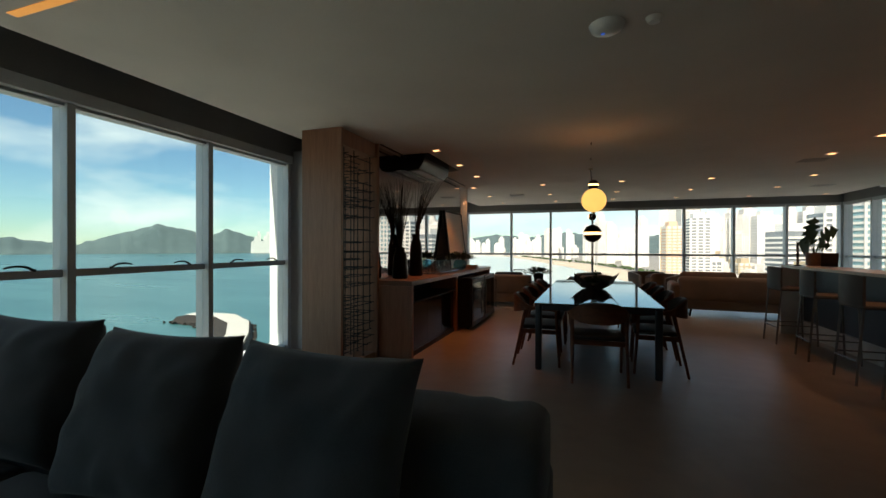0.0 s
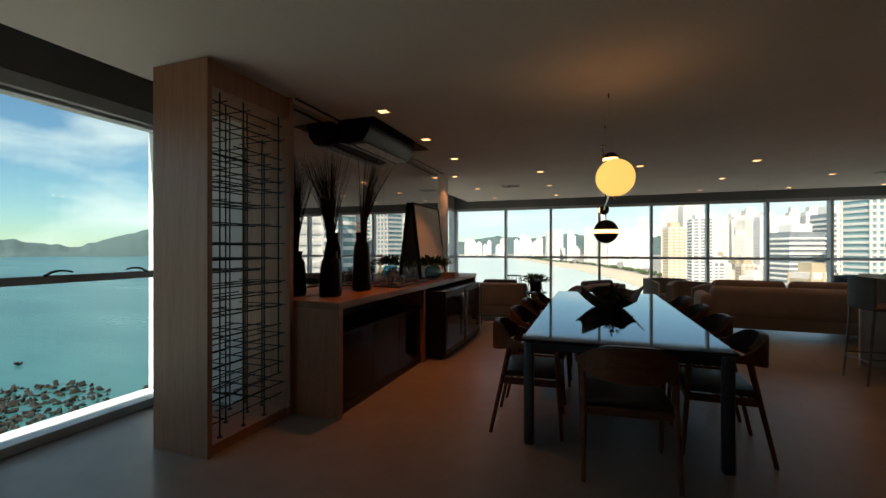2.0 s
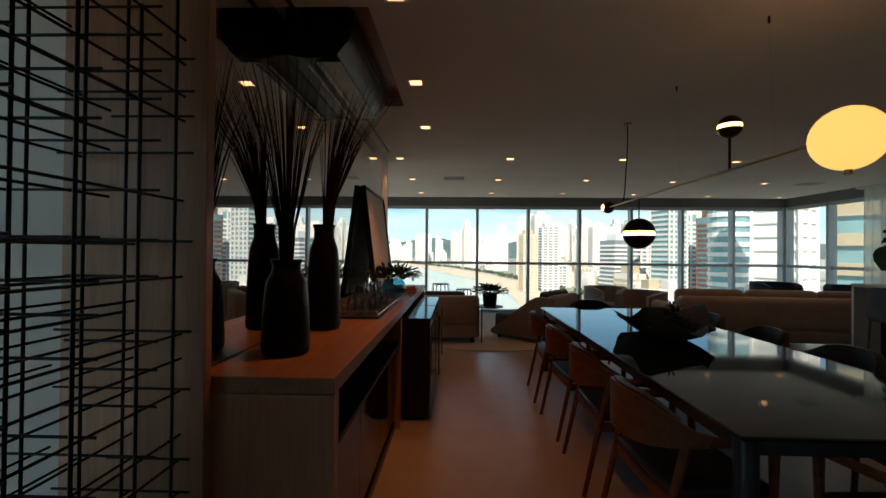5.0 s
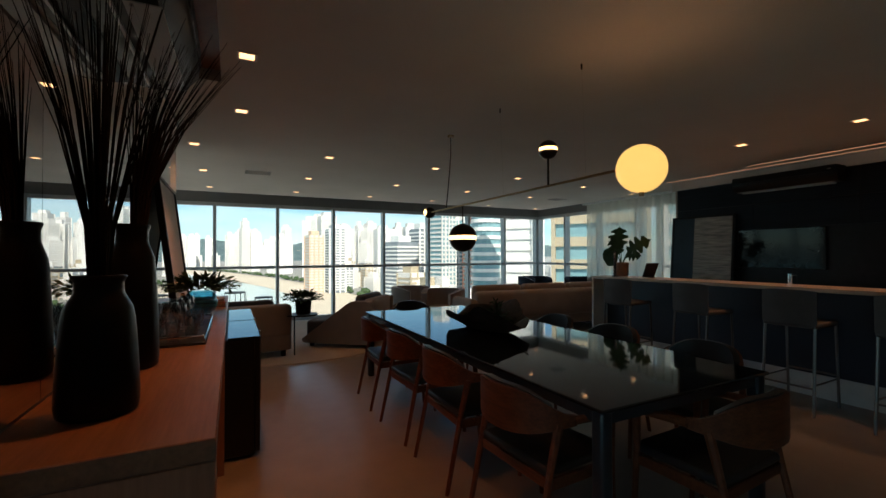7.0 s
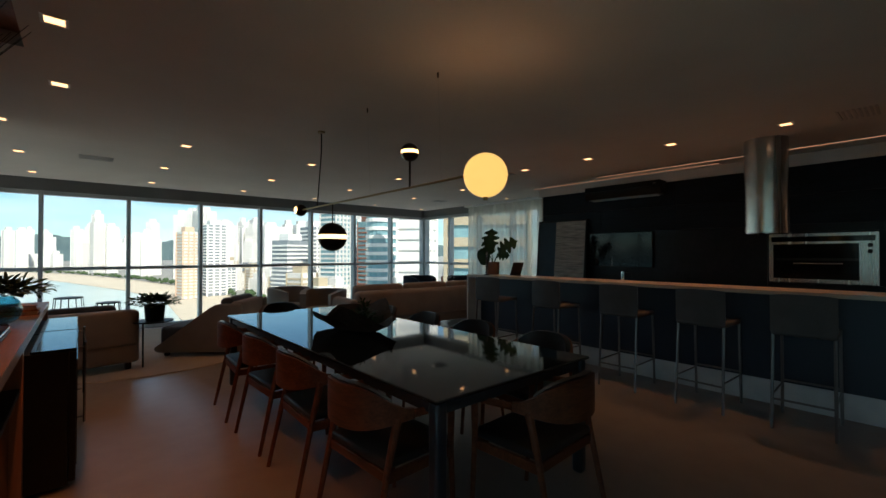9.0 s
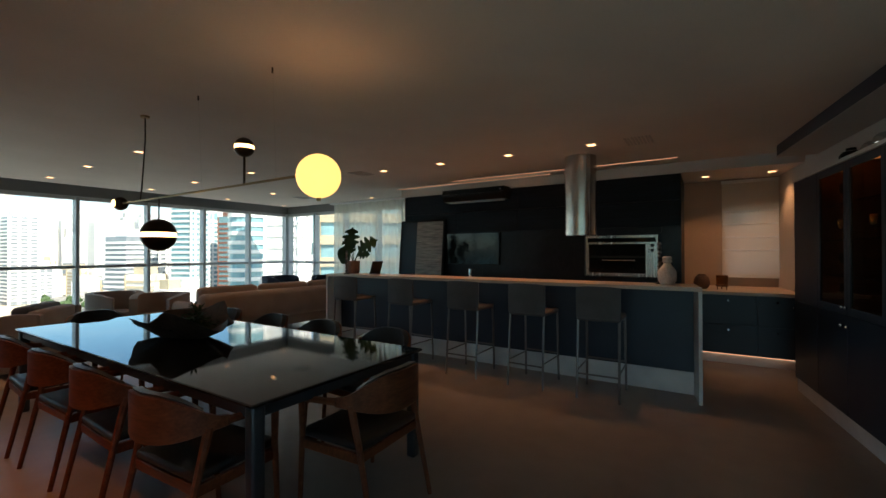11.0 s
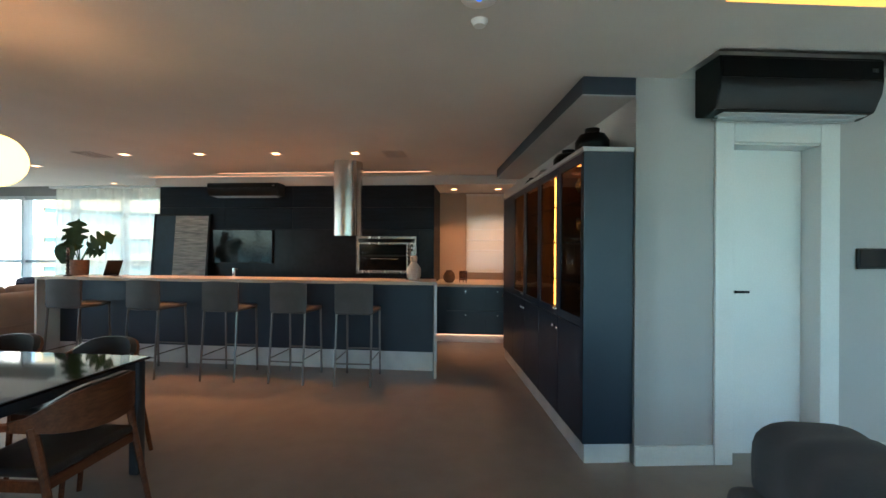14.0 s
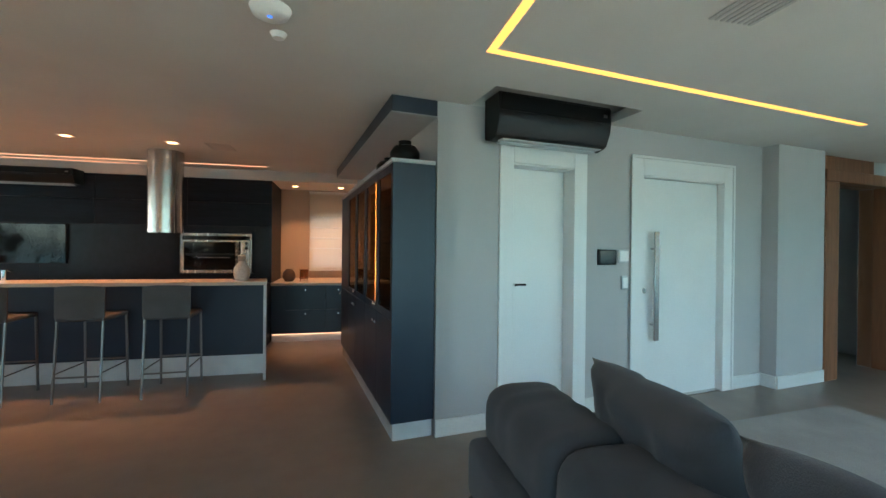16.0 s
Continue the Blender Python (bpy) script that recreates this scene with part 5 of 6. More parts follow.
part("back_cushion", soft_box(-0.33, -0.235, 0.50, 0.33, -0.10, 0.79, r=0.06), M_CUSH, a1, "dark back cushion")

a2 = thing("chaise", pose(1.16, 10.05, 0, 0, 0, 52), "beige fabric chaise with a sloped side and dark cushions", "chaise")


def sloped_side(s):
    bm = bmesh.new()
    prof = [(-0.52, 0.07), (0.60, 0.07), (0.64, 0.13), (0.30, 0.37), (-0.10, 0.67), (-0.16, 0.71), (-0.22, 0.725), (-0.52, 0.725)]
    ends = [[bm.verts.new((s * 0.46 + e * 0.055, y, z)) for y, z in prof] for e in (-1, 1)]
    n = len(prof)
    for i in range(n):
        bm.faces.new((ends[0][i], ends[0][(i + 1) % n], ends[1][(i + 1) % n], ends[1][i]))
    bm.faces.new(ends[0])
    bm.faces.new(ends[1][::-1])
    bmesh.ops.bevel(bm, geom=list(bm.edges), offset=0.015, segments=2, affect="EDGES")
    return bm


for s in (-1, 1):
    part("side", sloped_side(s), M_BEIGEFAB, a2)
    for y in (-0.42, 0.5):
        part("leg", B(s * 0.42 - 0.025, y - 0.025, 0, s * 0.42 + 0.025, y + 0.025, 0.08), M_BLACK, a2)
part("backrest", soft_box(-0.40, -0.50, 0.08, 0.40, -0.34, 0.75, r=0.04), M_BEIGEFAB, a2)
part("seat", soft_box(-0.40, -0.34, 0.08, 0.40, 0.62, 0.40, r=0.05), M_GREYFAB, a2, "dark grey seat")
part("back_cushion", soft_box(-0.39, -0.36, 0.40, 0.39, -0.18, 0.80, r=0.06), M_CUSH, a2, "dark back cushion")

st = thing("side_table", pose(0.28, 9.50, 0), "small round black side table", "side table")
part("base", C((0, 0, 0), (0, 0, 0.012), 0.15, seg=28), M_IRON, st)
part("stem", C((-0.10, 0, 0.012), (-0.10, 0, 0.57), 0.010), M_IRON, st)
part("tabletop", C((0, 0, 0.57), (0, 0, 0.585), 0.22, seg=32), M_IRON, st)
fp = thing("potted_plant", pose(0.30, 9.50, 0.586), "bushy plant in a dark pot on the side table", "plant")
part("pot", lathe(bmesh.new(), [(0.085, 0), (0.10, 0.01), (0.115, 0.20), (0.10, 0.20), (0.095, 0.16), (0.0001, 0.16)], 24), M_CERAMIC, fp)
part("leaves", foliage((0, 0, 0.20), (0.26, 0.26, 0.2), 420, 0.062, 33), M_LEAF, fp, "dark broad leaves")

bm = bmesh.new()
bmesh.ops.create_cone(bm, cap_ends=True, segments=64, radius1=1.85, radius2=1.84, depth=0.014, matrix=Matrix.Translation((0.30, 10.85, 0.0085)))
M_RUGB = mat("beige_rug", (0.42, 0.33, 0.25), (0.36, 0.28, 0.21), rough=0.95, grain=120, blotch=3, bump=0.5)
tagged(obj("round_rug", bm, M_RUGB), "round beige woven rug under the armchairs", "rug")


def wire_stool(m, h, r):
    w = thing("wire_stool", m, "black wire side stool by the window", "stool", "wire stools by the window")
    part("top_ring", tube(bmesh.new(), [(r * 0.72 * math.cos(k * math.pi / 12), r * 0.72 * math.sin(k * math.pi / 12), h) for k in range(25)], 0.008, 6), M_IRON, w)
    part("base_ring", tube(bmesh.new(), [(r * math.cos(k * math.pi / 12), r * math.sin(k * math.pi / 12), 0.008) for k in range(25)], 0.008, 6), M_IRON, w)
    part("top", C((0, 0, h - 0.012), (0, 0, h + 0.004), r * 0.70, seg=24), M_IRON, w)
    for k in range(12):
        a = k * math.pi / 6
        part("wire", C((r * math.cos(a), r * math.sin(a), 0.008), (r * 0.72 * math.cos(a), r * 0.72 * math.sin(a), h), 0.005, seg=6), M_IRON, w)


wire_stool(pose(-0.55, 12.1, 0), 0.72, 0.24)
wire_stool(pose(-0.05, 12.2, 0), 0.60, 0.22)


def tub_chair(m, material, name, lab, grp):
    t = thing(name, m, lab, "armchair", grp)
    arc = [(0.37 * math.cos(a), 0.35 * math.sin(a), 0.16, 0.76 - 0.14 * max(0, math.sin(a)) ** 1.5) for a in np.linspace(math.radians(40), math.radians(-220), 21)]
    bm = ribbon(bmesh.new(), arc, 0.11)
    bmesh.ops.bevel(bm, geom=[e for e in bm.edges if e.calc_face_angle(0) > 0.9], offset=0.03, segments=3, affect="EDGES")
    part("shell", bm, material, t)
    part("seat", lathe(bmesh.new(), [(0.30, 0.16), (0.315, 0.2), (0.315, 0.40), (0.29, 0.44), (0.0001, 0.45)], 28), material, t)
    part("plinth", C((0, 0, 0), (0, 0, 0.16), 0.26, 0.28, seg=24), M_BLACK, t)
    return t


tub = tub_chair(pose(2.72, 11.35, 0, 0, 0, 205), M_BEIGEFAB, "tub_chair", "beige upholstered tub chair near the windows", "tub chairs near the windows")
copy_thing(tub, pose(3.00, 10.45, 0, 0, 0, 120))
M_NAVYFAB = mat("navy_upholstery", (0.025, 0.035, 0.06), (0.018, 0.026, 0.045), rough=0.85, grain=240, blotch=4, bump=0.2)
n1 = tub_chair(pose(5.95, 11.35, 0.0, 0, 0, 190), M_NAVYFAB, "tub_chair", "navy upholstered tub chair by the side windows", "navy chairs by the side windows")
n1.scale = (1, 1, 1.16)
copy_thing(n1, pose(6.75, 10.6, 0.0, 0, 0, 110))

# sheer curtain beside the kitchen wall
M_SHEER = bpy.data.materials.new("sheer_cloth")
M_SHEER.use_nodes = True
_n, _l = M_SHEER.node_tree.nodes, M_SHEER.node_tree.links
_b = _n["Principled BSDF"]
_b.inputs["Base Color"].default_value = (0.80, 0.80, 0.74, 1)
_b.inputs["Roughness"].default_value = 0.9
_t, _m, _x, _m2 = _n.new("ShaderNodeBsdfTranslucent"), _n.new("ShaderNodeMixShader"), _n.new("ShaderNodeBsdfTransparent"), _n.new("ShaderNodeMixShader")
_t.inputs[0].default_value = (0.82, 0.84, 0.78, 1)
_m.inputs[0].default_value = 0.55
_w = _n.new("ShaderNodeTexNoise")
_w.inputs["Scale"].default_value = 220
_r = _n.new("ShaderNodeMapRange")
_r.inputs[3].default_value, _r.inputs[4].default_value = 0.12, 0.38
_l.new(_w.outputs[0], _r.inputs[0])
_l.new(_r.outputs[0], _m2.inputs[0])
_l.new(_b.outputs[0], _m.inputs[1])
_l.new(_t.outputs[0], _m.inputs[2])
_l.new(_m.outputs[0], _m2.inputs[1])
_l.new(_x.outputs[0], _m2.inputs[2])
_l.new(_m2.outputs[0], _n["Material Output"].inputs[0])
cur = thing("curtain", pose(0, 0, 0), "white sheer curtain hanging in soft folds", "curtain")
bm = bmesh.new()
cols = []
rnd = random.Random(9)
y, ph = 8.05, 0.0
while y < 10.75:
    ph += rnd.uniform(0.45, 0.8)
    dx = 0.045 * math.sin(ph * 1.25) + 0.02 * math.sin(ph * 0.43)
    cols.append([bm.verts.new((7.02 + dx * k, y, z)) for z, k in ((0.02, 1.25), (0.8, 1.1), (1.7, 0.95), (2.60, 0.75))])
    y += 0.022
for a, b in zip(cols, cols[1:]):
    for i in range(3):
        bm.faces.new((a[i], b[i], b[i + 1], a[i + 1]))
part("cloth", bm, M_SHEER, cur, angle=180)
part("track", B(7.0 - 0.06, 8.02, 2.60, 7.06, 10.8, 2.64), M_WHITE, cur)
setting("wall_curtain", B(6.4, 7.99, 0, 7.25, 8.04, H), M_BEIGE, "plain end wall of the kitchen unit", "wall")

# ---- ceiling fixtures ----
DOWN = [(-0.53, 5.05), (-0.53, 6.10), (-0.54, 7.20), (-0.98, 8.58), (-0.98, 10.16), (-0.97, 11.80), (0.48, 8.60), (0.48, 10.20), (0.50, 11.80),
        (1.97, 8.63), (1.97, 10.22), (1.97, 11.80), (3.50, 8.75), (3.48, 10.35), (3.46, 11.90), (5.10, 8.93), (5.10, 10.46), (5.10, 12.10), (6.70, 9.20), (6.66, 12.20),
        (4.48, 6.95), (4.52, 5.97), (4.56, 4.98), (4.60, 3.98)]
down = thing("downlight", pose(DOWN[0][0], DOWN[0][1], H), "small square recessed warm ceiling spotlight", "downlight", "ceiling spotlights")
for s in (-1, 1):
    part("frame", B(s * 0.05 - 0.008, -0.058, -0.006, s * 0.05 + 0.008, 0.058, -0.0005), M_WHITE, down)
    part("frame", B(-0.0415, s * 0.05 - 0.008, -0.006, 0.0415, s * 0.05 + 0.008, -0.0005), M_WHITE, down)
part("diffuser", B(-0.0415, -0.0415, -0.003, 0.0415, 0.0415, -0.0008), M_DOWN, down, "glowing warm lens")
for x, y in DOWN[1:]:
    copy_thing(down, pose(x, y, H))
for x, y in ((6.75, 2.90), (6.75, 2.15)):
    copy_thing(down, pose(x, y, 2.50))


def vent(x, y, z, w, d):
    v = thing("ceiling_vent", pose(x, y, z), "square grey slatted ceiling vent", "vent", "ceiling vents")
    part("frame", B(-w / 2, -d / 2, -0.008, w / 2, -d / 2 + 0.02, -0.0005), M_WALL, v)
    part("frame", B(-w / 2, d / 2 - 0.02, -0.008, w / 2, d / 2, -0.0005), M_WALL, v)
    n = 6
    for i in range(n):
        yy = -d / 2 + 0.025 + (d - 0.05) * (i + 0.5) / n
        part("slat", B(-w / 2, yy - 0.008, -0.007, w / 2, yy + 0.008, -0.001), M_WALL, v)


for x, y in ((-0.27, 10.05), (5.87, 10.49), (4.68, 3.50), (4.46, 7.38), (0.86, 0.19)):
    vent(x, y, H, 0.34, 0.26)

det = thing("smoke_detector", pose(1.475, 2.43, H), "white round ceiling access point with a blue light", "ceiling sensor")
part("body", lathe(bmesh.new(), [(0.0001, -0.05), (0.05, -0.048), (0.085, -0.03), (0.098, -0.001)], 32), M_WHITE, det)
part("indicator", C((-0.02, 0, -0.0505), (-0.02, 0, -0.0485), 0.012, seg=12), glow("blue_indicator", (0.05, 0.2, 1.0), 0.25), det, "small blue light")
det2 = thing("ceiling_sensor", pose(1.72, 2.43, H), "small white round ceiling sensor", "ceiling sensor")
part("body", lathe(bmesh.new(), [(0.0001, -0.03), (0.03, -0.028), (0.045, -0.001)], 24), M_WHITE, det2)

led = thing("led_profile", ID, "warm linear light set in the ceiling in an L shape", "ceiling light")


def led_end(u, w):
    """Where a line of the turned grid at u meets the line y = w."""
    q = GB.to_3x3()
    k = (w - GB.translation.y - q[1][0] * u) / q[1][1]
    return (GB.translation.x + q[0][0] * u + q[0][1] * k, w)


inner, outer = led_end(-0.93, 1.22), led_end(-0.88, 1.27)
far = [tuple((GB @ Vector((u, -3.79, 0)))[:2]) for u in (-0.93, -0.88)]
part("strip", slab(bmesh.new(), [inner, far[0], far[1], outer], H - 0.004, H - 0.0005), M_LED, led, "warm glowing strip", smooth=False)
part("strip", slab(bmesh.new(), [(-1.63, 1.22), inner, outer, (-1.63, 1.27)], H - 0.004, H - 0.0005), M_LED, led, "warm glowing strip", smooth=False)
for nm, (x, y0, y1) in (("kitchen_led_profile", (6.10, 4.95, 8.0)), ("kitchen_led_profile", (5.86, 3.2, 6.6))):
    k = thing(nm, pose(x, 0, 0), "thin warm linear light above the kitchen counter", "ceiling light", "kitchen linear lights")
    part("strip", B(-0.007, y0, H - 0.004, 0.007, y1, H - 0.0005), M_LEDK, k, "thin glowing strip")
toe = thing("plinth_light", pose(0, 0, 0), "warm strip light under the corner cabinet", "strip light")
part("strip", B(6.16, 2.0, 0.118, 6.19, 3.15, 0.126), M_LEDK, toe)

# ---- outside ----
SEA = -45.0
M_SEA = mat("sea_water", (0.034, 0.142, 0.142), (0.017, 0.092, 0.10), rough=0.3, grain=0.11, blotch=0.012, bump=0.5, stretch=(0.35, 1.3, 1), spread=0.15)
M_SAND = mat("beach_sand", (0.52, 0.45, 0.34), (0.44, 0.38, 0.29), rough=0.9, grain=0.4, blotch=0.03, bump=0.1)
M_LAND = mat("city_ground", (0.26, 0.25, 0.23), (0.20, 0.20, 0.18), rough=0.9, grain=0.2, blotch=0.02, bump=0.1)
M_ROCK = mat("shore_rock", (0.036, 0.028, 0.022), (0.016, 0.013, 0.011), rough=0.9, grain=1.2, blotch=0.2, bump=0.6)
M_PATH = mat("pale_paving", (0.55, 0.52, 0.47), (0.48, 0.45, 0.41), rough=0.85, grain=1.0, blotch=0.1, bump=0.1)
# the haze over the far hills is put into this blue-green base colour
M_HILL = mat("haze_tinted_forest", (0.085, 0.13, 0.13), (0.055, 0.09, 0.095), rough=1.0, grain=0.02, blotch=0.004, bump=0.5)
M_TREES = mat("street_trees", (0.06, 0.10, 0.035), (0.035, 0.065, 0.022), rough=0.9, grain=1.0, blotch=0.1, bump=0.4)
M_GLASSB = mat("facade_glass", (0.27, 0.30, 0.32), (0.20, 0.23, 0.25), rough=0.2, grain=0.4, blotch=0.1, bump=0)
M_TEALB = mat("teal_facade_glass", (0.22, 0.38, 0.40), (0.17, 0.30, 0.33), rough=0.15, grain=0.4, blotch=0.1, bump=0)
# these two facade tones are lightened, which puts the distance haze into their colour
M_WHITEB = mat("hazed_white_facade", (0.84, 0.82, 0.77), (0.76, 0.74, 0.69), rough=0.8, grain=0.6, blotch=0.05, bump=0.1, random_value=0.3)
M_GREYB = mat("hazed_grey_facade", (0.70, 0.68, 0.63), (0.60, 0.58, 0.54), rough=0.8, grain=0.6, blotch=0.05, bump=0.1, random_value=0.3)
M_ORANGEB = mat("orange_facade", (0.70, 0.50, 0.35), (0.62, 0.43, 0.30), rough=0.8, grain=0.6, blotch=0.05, bump=0.1)
M_YELLOWB = mat("yellow_facade", (0.48, 0.40, 0.27), (0.42, 0.35, 0.24), rough=0.8, grain=0.6, blotch=0.05, bump=0.1)
M_BRICKB = mat("brown_facade", (0.28, 0.13, 0.085), (0.22, 0.10, 0.07), rough=0.8, grain=0.6, blotch=0.05, bump=0.1)


def flat(name, outline, z, material, label, category):
    bm = bmesh.new()
    bm.faces.new([bm.verts.new((x, y, z)) for x, y in outline])
    bmesh.ops.triangulate(bm, faces=bm.faces)
    return tagged(obj(name, bm, material), label, category, kind="structure")


bm = bmesh.new()
bmesh.ops.create_circle(bm, cap_ends=True, segments=96, radius=4800, matrix=Matrix.Translation((0, 0, SEA)))
tagged(obj("water", bm, M_SEA), "blue-green sea reaching the horizon", "water", kind="structure")
shore = [(-150, -900), (-150, -40), (-128, 30), (-100, 62), (-40, 110), (20, 190), (52, 320), (63, 500), (43, 659), (-29, 965), (-128, 1296), (-230, 1650), (-420, 2150), (-900, 2800), (-1700, 3400)]
veg = [(-60, -900), (-60, -40), (-50, 20), (-20, 60), (30, 130), (80, 200), (112, 330), (127, 472), (102, 732), (64, 966), (-6, 1250), (-150, 1600), (-340, 2150), (-800, 2900), (-1600, 3600)]
flat("sand_ground", shore + [(0, 4500), (4200, 2000), (4200, -900)], SEA + 0.6, M_SAND, "pale beach and shore", "ground")
flat("ground", veg + [(0, 4400), (4100, 2000), (4100, -900)], SEA + 1.2, M_LAND, "grey city ground behind the beach", "ground")

# pale from sand below and from sky glare put into the colour
M_SHALLOW = mat("glare_lightened_shallows", (0.46, 0.52, 0.46), (0.36, 0.45, 0.42), rough=0.3, grain=0.25, blotch=0.006, bump=0.4, stretch=(1, 0.35, 1), spread=0.1)
flat("glare_pale_shallows", [(-100, 215), (-20, 215), (20, 235), (52, 320), (63, 500), (43, 659), (-29, 965), (-128, 1296), (-230, 1650), (-420, 2150), (-900, 2800), (-1180, 2800), (-420, 900)], SEA + 0.3, M_SHALLOW, "pale shallow water beside the beach, sky glare in its colour", "water")

# breakwater with a pale path
jet = [(-100, 70), (-128, 108), (-142, 130), (-166, 160), (-190, 184), (-215, 198), (-240, 197)]
jw = [13, 11, 11, 11, 12, 14, 12]
left, right = [], []
for i, (x, y) in enumerate(jet):
    p, q = Vector(jet[max(i - 1, 0)]), Vector(jet[min(i + 1, len(jet) - 1)])
    n = Vector((-(q - p).y, (q - p).x)).normalized()
    left.append((Vector((x, y)), n, jw[i]))
mole = thing("breakwater", ID, "curved rock breakwater with a pale paved path", "breakwater")
bm = bmesh.new()
rows = []
for c, n, w in left:
    rows.append([bm.verts.new((*(c + n * w * k), z)) for k, z in ((1, SEA - 1), (0.55, SEA + 3.2), (-0.85, SEA + 3.2), (-1, SEA - 1))])
for a, b in zip(rows, rows[1:]):
    for i in range(3):
        bm.faces.new((a[i], a[i + 1], b[i + 1], b[i]))
part("core", bm, M_ROCK, mole)
bm = bmesh.new()
rows = [[bm.verts.new((*(c + n * w * k), SEA + 3.7)) for k in (0.12, -0.80)] for c, n, w in left]
for a, b in zip(rows, rows[1:]):
    bm.faces.new((a[0], a[1], b[1], b[0]))
part("path", bm, M_PATH, mole, "pale paved path")
rnd = random.Random(2)
rocks = []
for c, n, w in [((l[0] * (1 - t) + m[0] * t), l[1], l[2] * (1 - t) + m[2] * t) for l, m in zip(left, left[1:]) for t in np.linspace(0, 0.95, 12)]:
    for s in (1, -1):
        rocks += [(c + n * s * w * rnd.uniform(0.35 if s > 0 else 0.9, 1.1), rnd.uniform(0.7, 1.6)) for _ in range(5 if s > 0 else 2)]
for i in range(320):
    t = rnd.uniform(0, 1)
    k = rnd.randrange(1, 4)
    p, q = Vector(shore[k]), Vector(shore[k + 1])
    rocks.append((p + (q - p) * t + Vector((rnd.uniform(-34, 6), rnd.uniform(-10, 10))), rnd.uniform(0.3, 1.4)))
for i in range(760):
    a, d = rnd.uniform(0, 6.28), rnd.random() ** 0.6
    rocks.append((Vector((-152 + 30 * d * math.cos(a) - 6 * math.sin(a), 72 + 24 * d * math.sin(a))), rnd.uniform(0.25, 1.3)))
bm = bmesh.new()
for c, r in rocks:
    ret = bmesh.ops.create_icosphere(bm, subdivisions=1, radius=r, matrix=Matrix.Translation((c.x, c.y, SEA + rnd.uniform(-1.2, 0.4))) @ Euler((rnd.uniform(0, 3), rnd.uniform(0, 3), rnd.uniform(0, 3))).to_matrix().to_4x4() @ Matrix.Diagonal((1.5, 1, 0.45, 1)))
    for v in ret["verts"]:
        v.co += Vector((rnd.uniform(-.2, .2), rnd.uniform(-.2, .2), rnd.uniform(-.2, .2))) * r
tagged(obj("shore_rocks", bm, M_ROCK, smooth=False), "brown boulders along the waterline", "rocks", kind="stuff")
boat = thing("boat", pose(-214, 103, SEA), "small dark fishing boat on the water", "boat")
part("hull", lathe(bmesh.new(), [(0.2, 0), (1.2, 0.5), (1.4, 1.1), (1.2, 1.1), (0.9, 0.6), (0.0001, 0.4)], 16), M_BLACK, boat)


def ridge(name, bearings, dist, lab, seed):
    """A far wooded ridge; bearings: rows of (degrees left of +y, height over the eye)."""
    bm = bmesh.new()
    a0, a1 = bearings[0][0], bearings[-1][0]
    n = 160
    rows = []
    xs, hs = [b[0] for b in sorted(bearings)], [b[1] for b in sorted(bearings)]
    for i in range(n + 1):
        a = a0 + (a1 - a0) * i / n
        h = float(np.interp(a, xs, hs)) + 1.4 + 16 * noise.noise((a * 1.3 + seed, 0, 0)) + 6 * noise.noise((a * 5 + seed, 3, 0))
        col = []
        for d, k in ((0, 0.0), (180, 0.45), (380, 0.8), (600, 1.0), (900, 0.6)):
            z = SEA + (h - SEA) * k + (10 * noise.noise((a * 3, d * 0.01, seed)) if 0 < k < 1 else 0)
            r = dist + d
            col.append(bm.verts.new((-math.sin(radians(a)) * r, math.cos(radians(a)) * r, z)))
        rows.append(col)
    for p, q in zip(rows, rows[1:]):
        for i in range(4):
            bm.faces.new((p[i], q[i], q[i + 1], p[i + 1]))
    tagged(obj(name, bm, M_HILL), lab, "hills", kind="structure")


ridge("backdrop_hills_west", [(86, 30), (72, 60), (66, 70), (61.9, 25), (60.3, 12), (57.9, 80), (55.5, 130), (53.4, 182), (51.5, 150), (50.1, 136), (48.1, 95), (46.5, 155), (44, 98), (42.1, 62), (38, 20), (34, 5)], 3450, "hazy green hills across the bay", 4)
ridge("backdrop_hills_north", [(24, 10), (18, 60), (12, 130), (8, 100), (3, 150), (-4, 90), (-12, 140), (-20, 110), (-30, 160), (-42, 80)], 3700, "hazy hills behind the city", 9)


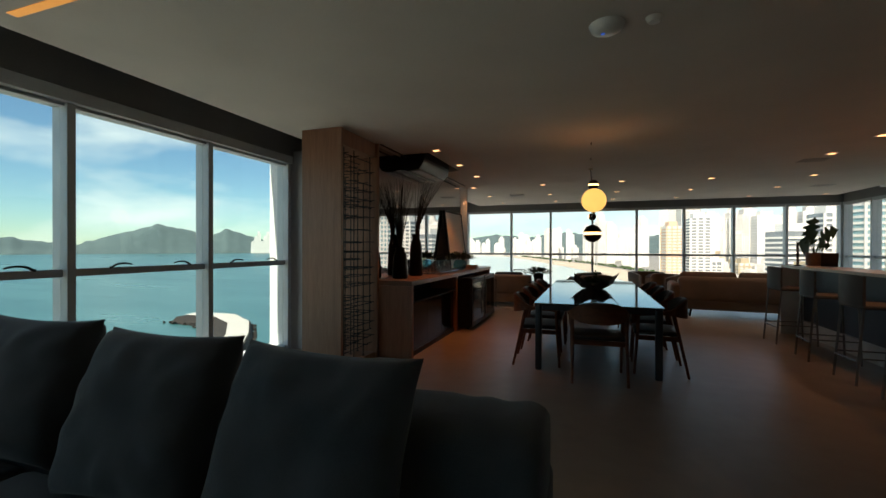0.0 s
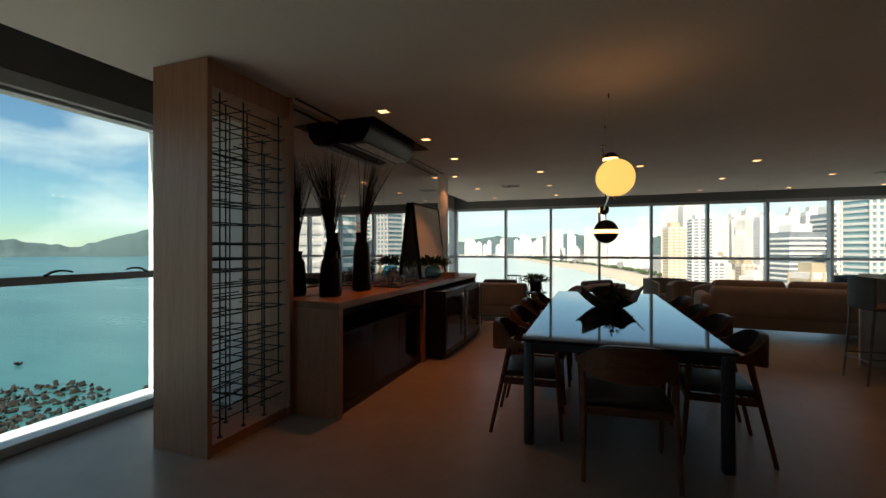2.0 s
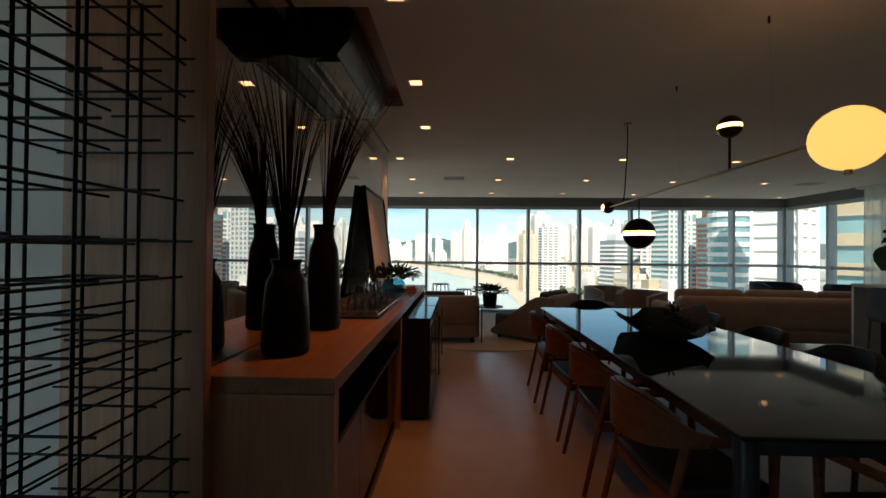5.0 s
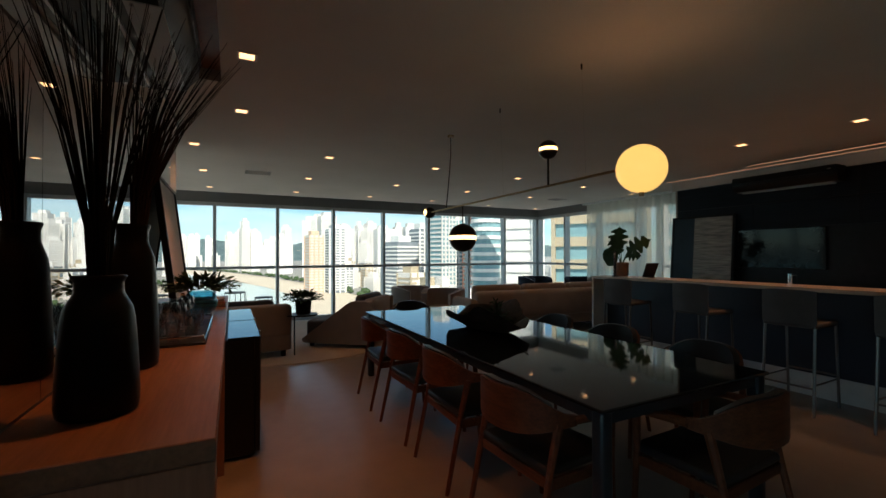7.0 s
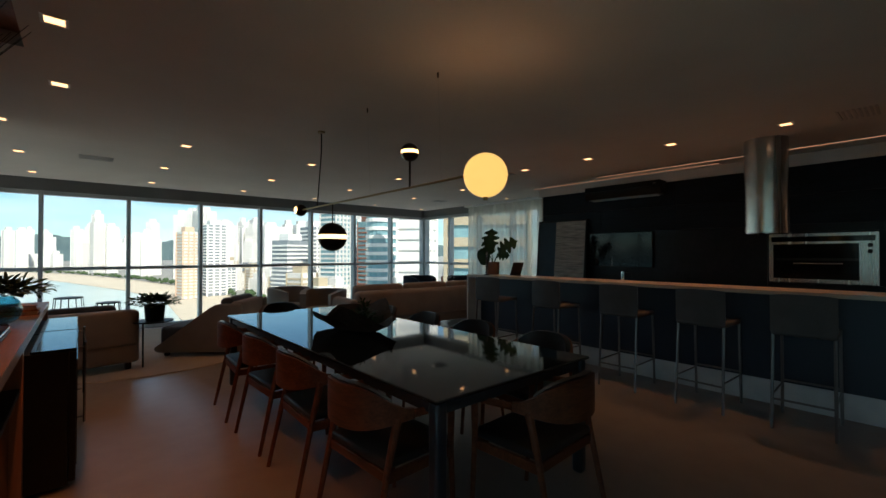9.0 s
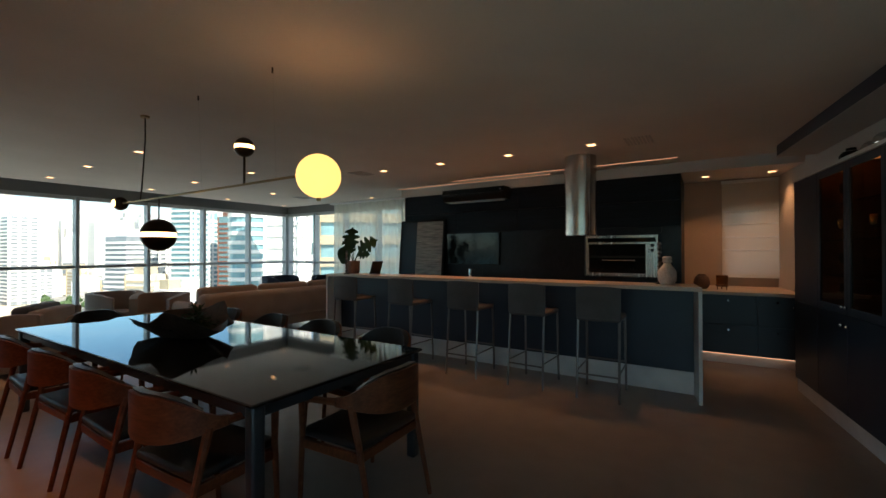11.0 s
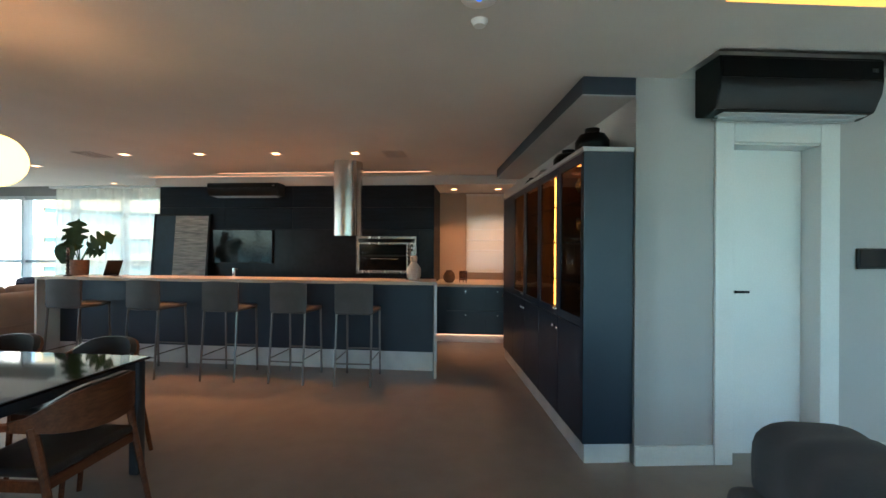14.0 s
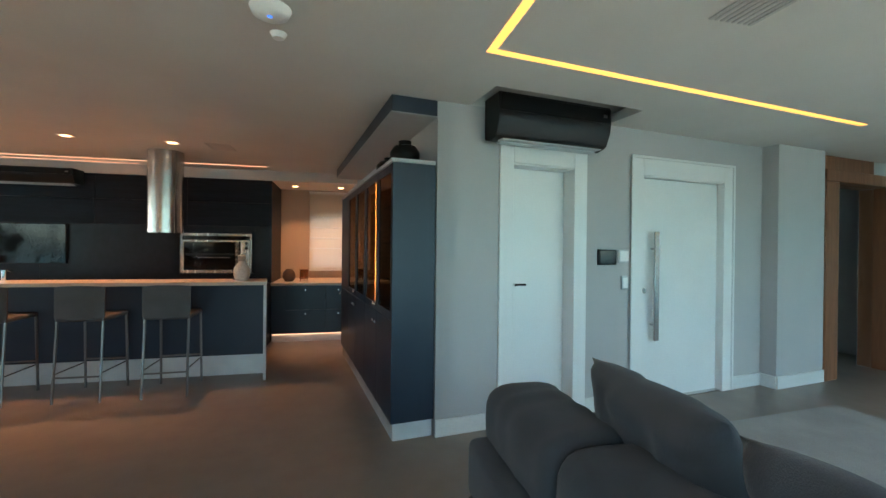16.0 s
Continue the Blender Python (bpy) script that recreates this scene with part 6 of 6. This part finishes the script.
def tower(x, y, w, d, top, rot, frame_mat, core_mat, storey=3.2, piers=3, lab="pale apartment tower above the beach", curve=0.0, grp="city towers"):
    """A tower: a glazed or haze-pale core, proud floor bands one by one, and upright piers."""
    t = thing("apartment_tower", pose(x, y, SEA + 1.0, 0, 0, rot), lab, "building", grp)
    hgt = top - SEA - 1.0

    def plan(a, b):
        if curve:
            return [(a / 2 * math.cos(u), b / 2 * math.sin(u)) for u in np.linspace(0, 2 * math.pi, 25)[:-1]]
        return [(-a / 2, -b / 2), (a / 2, -b / 2), (a / 2, b / 2), (-a / 2, b / 2)]
    part("core", slab(bmesh.new(), plan(w * 0.95, d * 0.95), 0, hgt), core_mat, t, smooth=False)
    first = part("floor_band", slab(bmesh.new(), plan(w, d), 0, storey * 0.42), frame_mat, t, smooth=False)
    first.location.z = storey
    for k in range(2, int(hgt / storey)):
        o = first.copy()
        scene.collection.objects.link(o)
        o.location.z = k * storey
    if piers:
        me = None
        for i in range(piers + 1):
            for s in (-1, 1):
                px = -w / 2 + w * i / piers
                bmx = B(-w * 0.045, -0.25, 0, w * 0.045, 0.25, hgt)
                if me is None:
                    o = part("pier", bmx, frame_mat, t, smooth=False)
                    me = o.data
                else:
                    bmx.free()
                    o = new("pier", me)
                    o.parent = t
                o.location = (px * 0.98, s * d / 2, 0)
    part("roof", B(-w * 0.3, -d * 0.3, hgt, w * 0.25, d * 0.3, hgt + storey * 1.6), frame_mat, t, smooth=False)
    return t


tower(84, 503, 16, 16, 24, 12, M_ORANGEB, M_GREYB, lab="orange apartment tower by the beach")
tower(112, 520, 20, 20, 33, 5, M_WHITEB, M_GLASSB)
tower(126, 333, 22, 20, 12, 15, M_WHITEB, M_GLASSB, lab="white tower with dark window bands", piers=0)
tower(150, 345, 16, 18, 24, 10, M_WHITEB, M_GLASSB)
tower(138, 281, 15, 15, 44, 20, M_GREYB, M_TEALB, lab="grey and teal glass tower", piers=4)
tower(85, 136, 15, 12, 30, 28, M_WHITEB, M_TEALB, storey=3.0, piers=0, curve=1.0, lab="rounded white tower with curved balconies")
tower(76, 103, 11, 9, 34, 35, M_WHITEB, M_WHITEB, storey=3.1, piers=2, lab="plain white apartment tower")
tower(48, 48, 12, 12, 20, 40, M_YELLOWB, M_TEALB, storey=3.1, piers=3, lab="yellow apartment building with teal glass balconies")
tower(62, 41, 14, 12, 26, 40, M_GREYB, M_TEALB, storey=3.1, piers=3, lab="grey apartment building with teal glass")
tower(58, 66, 9, 9, -8, 30, M_BRICKB, M_GLASSB, storey=3.1, piers=2, lab="low brown brick building among towers")
rnd = random.Random(17)
for k in range(74):
    t = rnd.random() ** 1.4
    y = 300 + t * 1500
    base = float(np.interp(y, [v[1] for v in veg[5:]], [v[0] for v in veg[5:]]))
    off = rnd.choice((30, 60, 95, 140, 200, 280)) + rnd.uniform(-12, 12)
    x = base + off
    if (abs(x - 84) < 30 and abs(y - 503) < 80) or (x < 170 and y < 420):
        continue
    w = rnd.uniform(15, 24)
    top = rnd.uniform(8, 62) + (25 if rnd.random() < 0.18 else 0) + t * 25
    # cores take pale facade tones instead of glass, as painted haze
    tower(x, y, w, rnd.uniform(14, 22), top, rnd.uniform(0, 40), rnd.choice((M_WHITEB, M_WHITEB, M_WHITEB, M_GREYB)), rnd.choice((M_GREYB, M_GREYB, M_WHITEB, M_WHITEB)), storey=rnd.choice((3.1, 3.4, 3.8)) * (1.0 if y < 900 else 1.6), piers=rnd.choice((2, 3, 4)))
for k in range(46):
    x, y = rnd.uniform(60, 330), rnd.uniform(70, 330)
    if x < 90 and y > 130 or x < 0.25 * y + 40:
        continue
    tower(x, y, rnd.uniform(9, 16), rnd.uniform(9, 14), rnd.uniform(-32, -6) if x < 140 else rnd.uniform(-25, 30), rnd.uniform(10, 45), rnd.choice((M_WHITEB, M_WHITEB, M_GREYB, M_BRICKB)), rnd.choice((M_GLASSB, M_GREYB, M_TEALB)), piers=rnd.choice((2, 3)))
for k in range(34):
    a = rnd.uniform(0, 1)
    x, y = -230 - a * 900 + rnd.uniform(0, 250), 1700 + a * 1300 + rnd.uniform(0, 200)
    # pale core colour stands in for haze along the far shore
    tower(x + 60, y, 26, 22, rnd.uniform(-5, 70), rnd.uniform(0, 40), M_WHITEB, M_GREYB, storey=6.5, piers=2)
for k in range(8):
    a = radians(43.6 - k * 0.35)
    # haze across the bay is painted as a pale core here too
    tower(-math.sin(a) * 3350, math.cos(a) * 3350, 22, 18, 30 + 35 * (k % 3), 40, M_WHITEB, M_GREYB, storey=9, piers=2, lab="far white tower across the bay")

# low white blocks between the beach avenue and the towers
rnd = random.Random(41)
for k in range(78):
    y = 190 + 520 * rnd.random() ** 1.3
    base = float(np.interp(y, [v[1] for v in veg[5:]], [v[0] for v in veg[5:]]))
    x = base + rnd.choice((22, 40, 62, 88, 120)) + rnd.uniform(-7, 7)
    if abs(x - 84) < 22 and abs(y - 503) < 30:
        continue
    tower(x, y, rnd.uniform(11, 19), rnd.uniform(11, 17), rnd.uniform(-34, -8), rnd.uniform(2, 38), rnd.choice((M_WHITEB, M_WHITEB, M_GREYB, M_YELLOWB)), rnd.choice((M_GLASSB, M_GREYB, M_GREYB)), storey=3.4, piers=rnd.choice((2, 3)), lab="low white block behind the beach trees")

# trees along the beach front
bm = bmesh.new()
for p, q in zip(veg[5:12], veg[6:13]):
    p, q = Vector(p), Vector(q)
    n = int((q - p).length / 6)
    for i in range(n):
        c = p + (q - p) * (i + rnd.random()) / n + Vector((rnd.uniform(-3, 14), 0))
        if rnd.random() < 0.25:
            continue
        r = rnd.uniform(1.6, 3.6)
        for _ in range(3):
            ret = bmesh.ops.create_icosphere(bm, subdivisions=1, radius=r * rnd.uniform(0.5, 0.9), matrix=Matrix.Translation((c.x + rnd.uniform(-r, r), c.y + rnd.uniform(-r, r), SEA + 1.5 + r * rnd.uniform(0.6, 1.6))))
            for v in ret["verts"]:
                v.co += Vector((rnd.uniform(-1, 1), rnd.uniform(-1, 1), rnd.uniform(-1, 1))) * r * 0.18
tagged(obj("beach_trees", bm, M_TREES, smooth=False), "green trees along the beach avenue", "trees", kind="stuff")
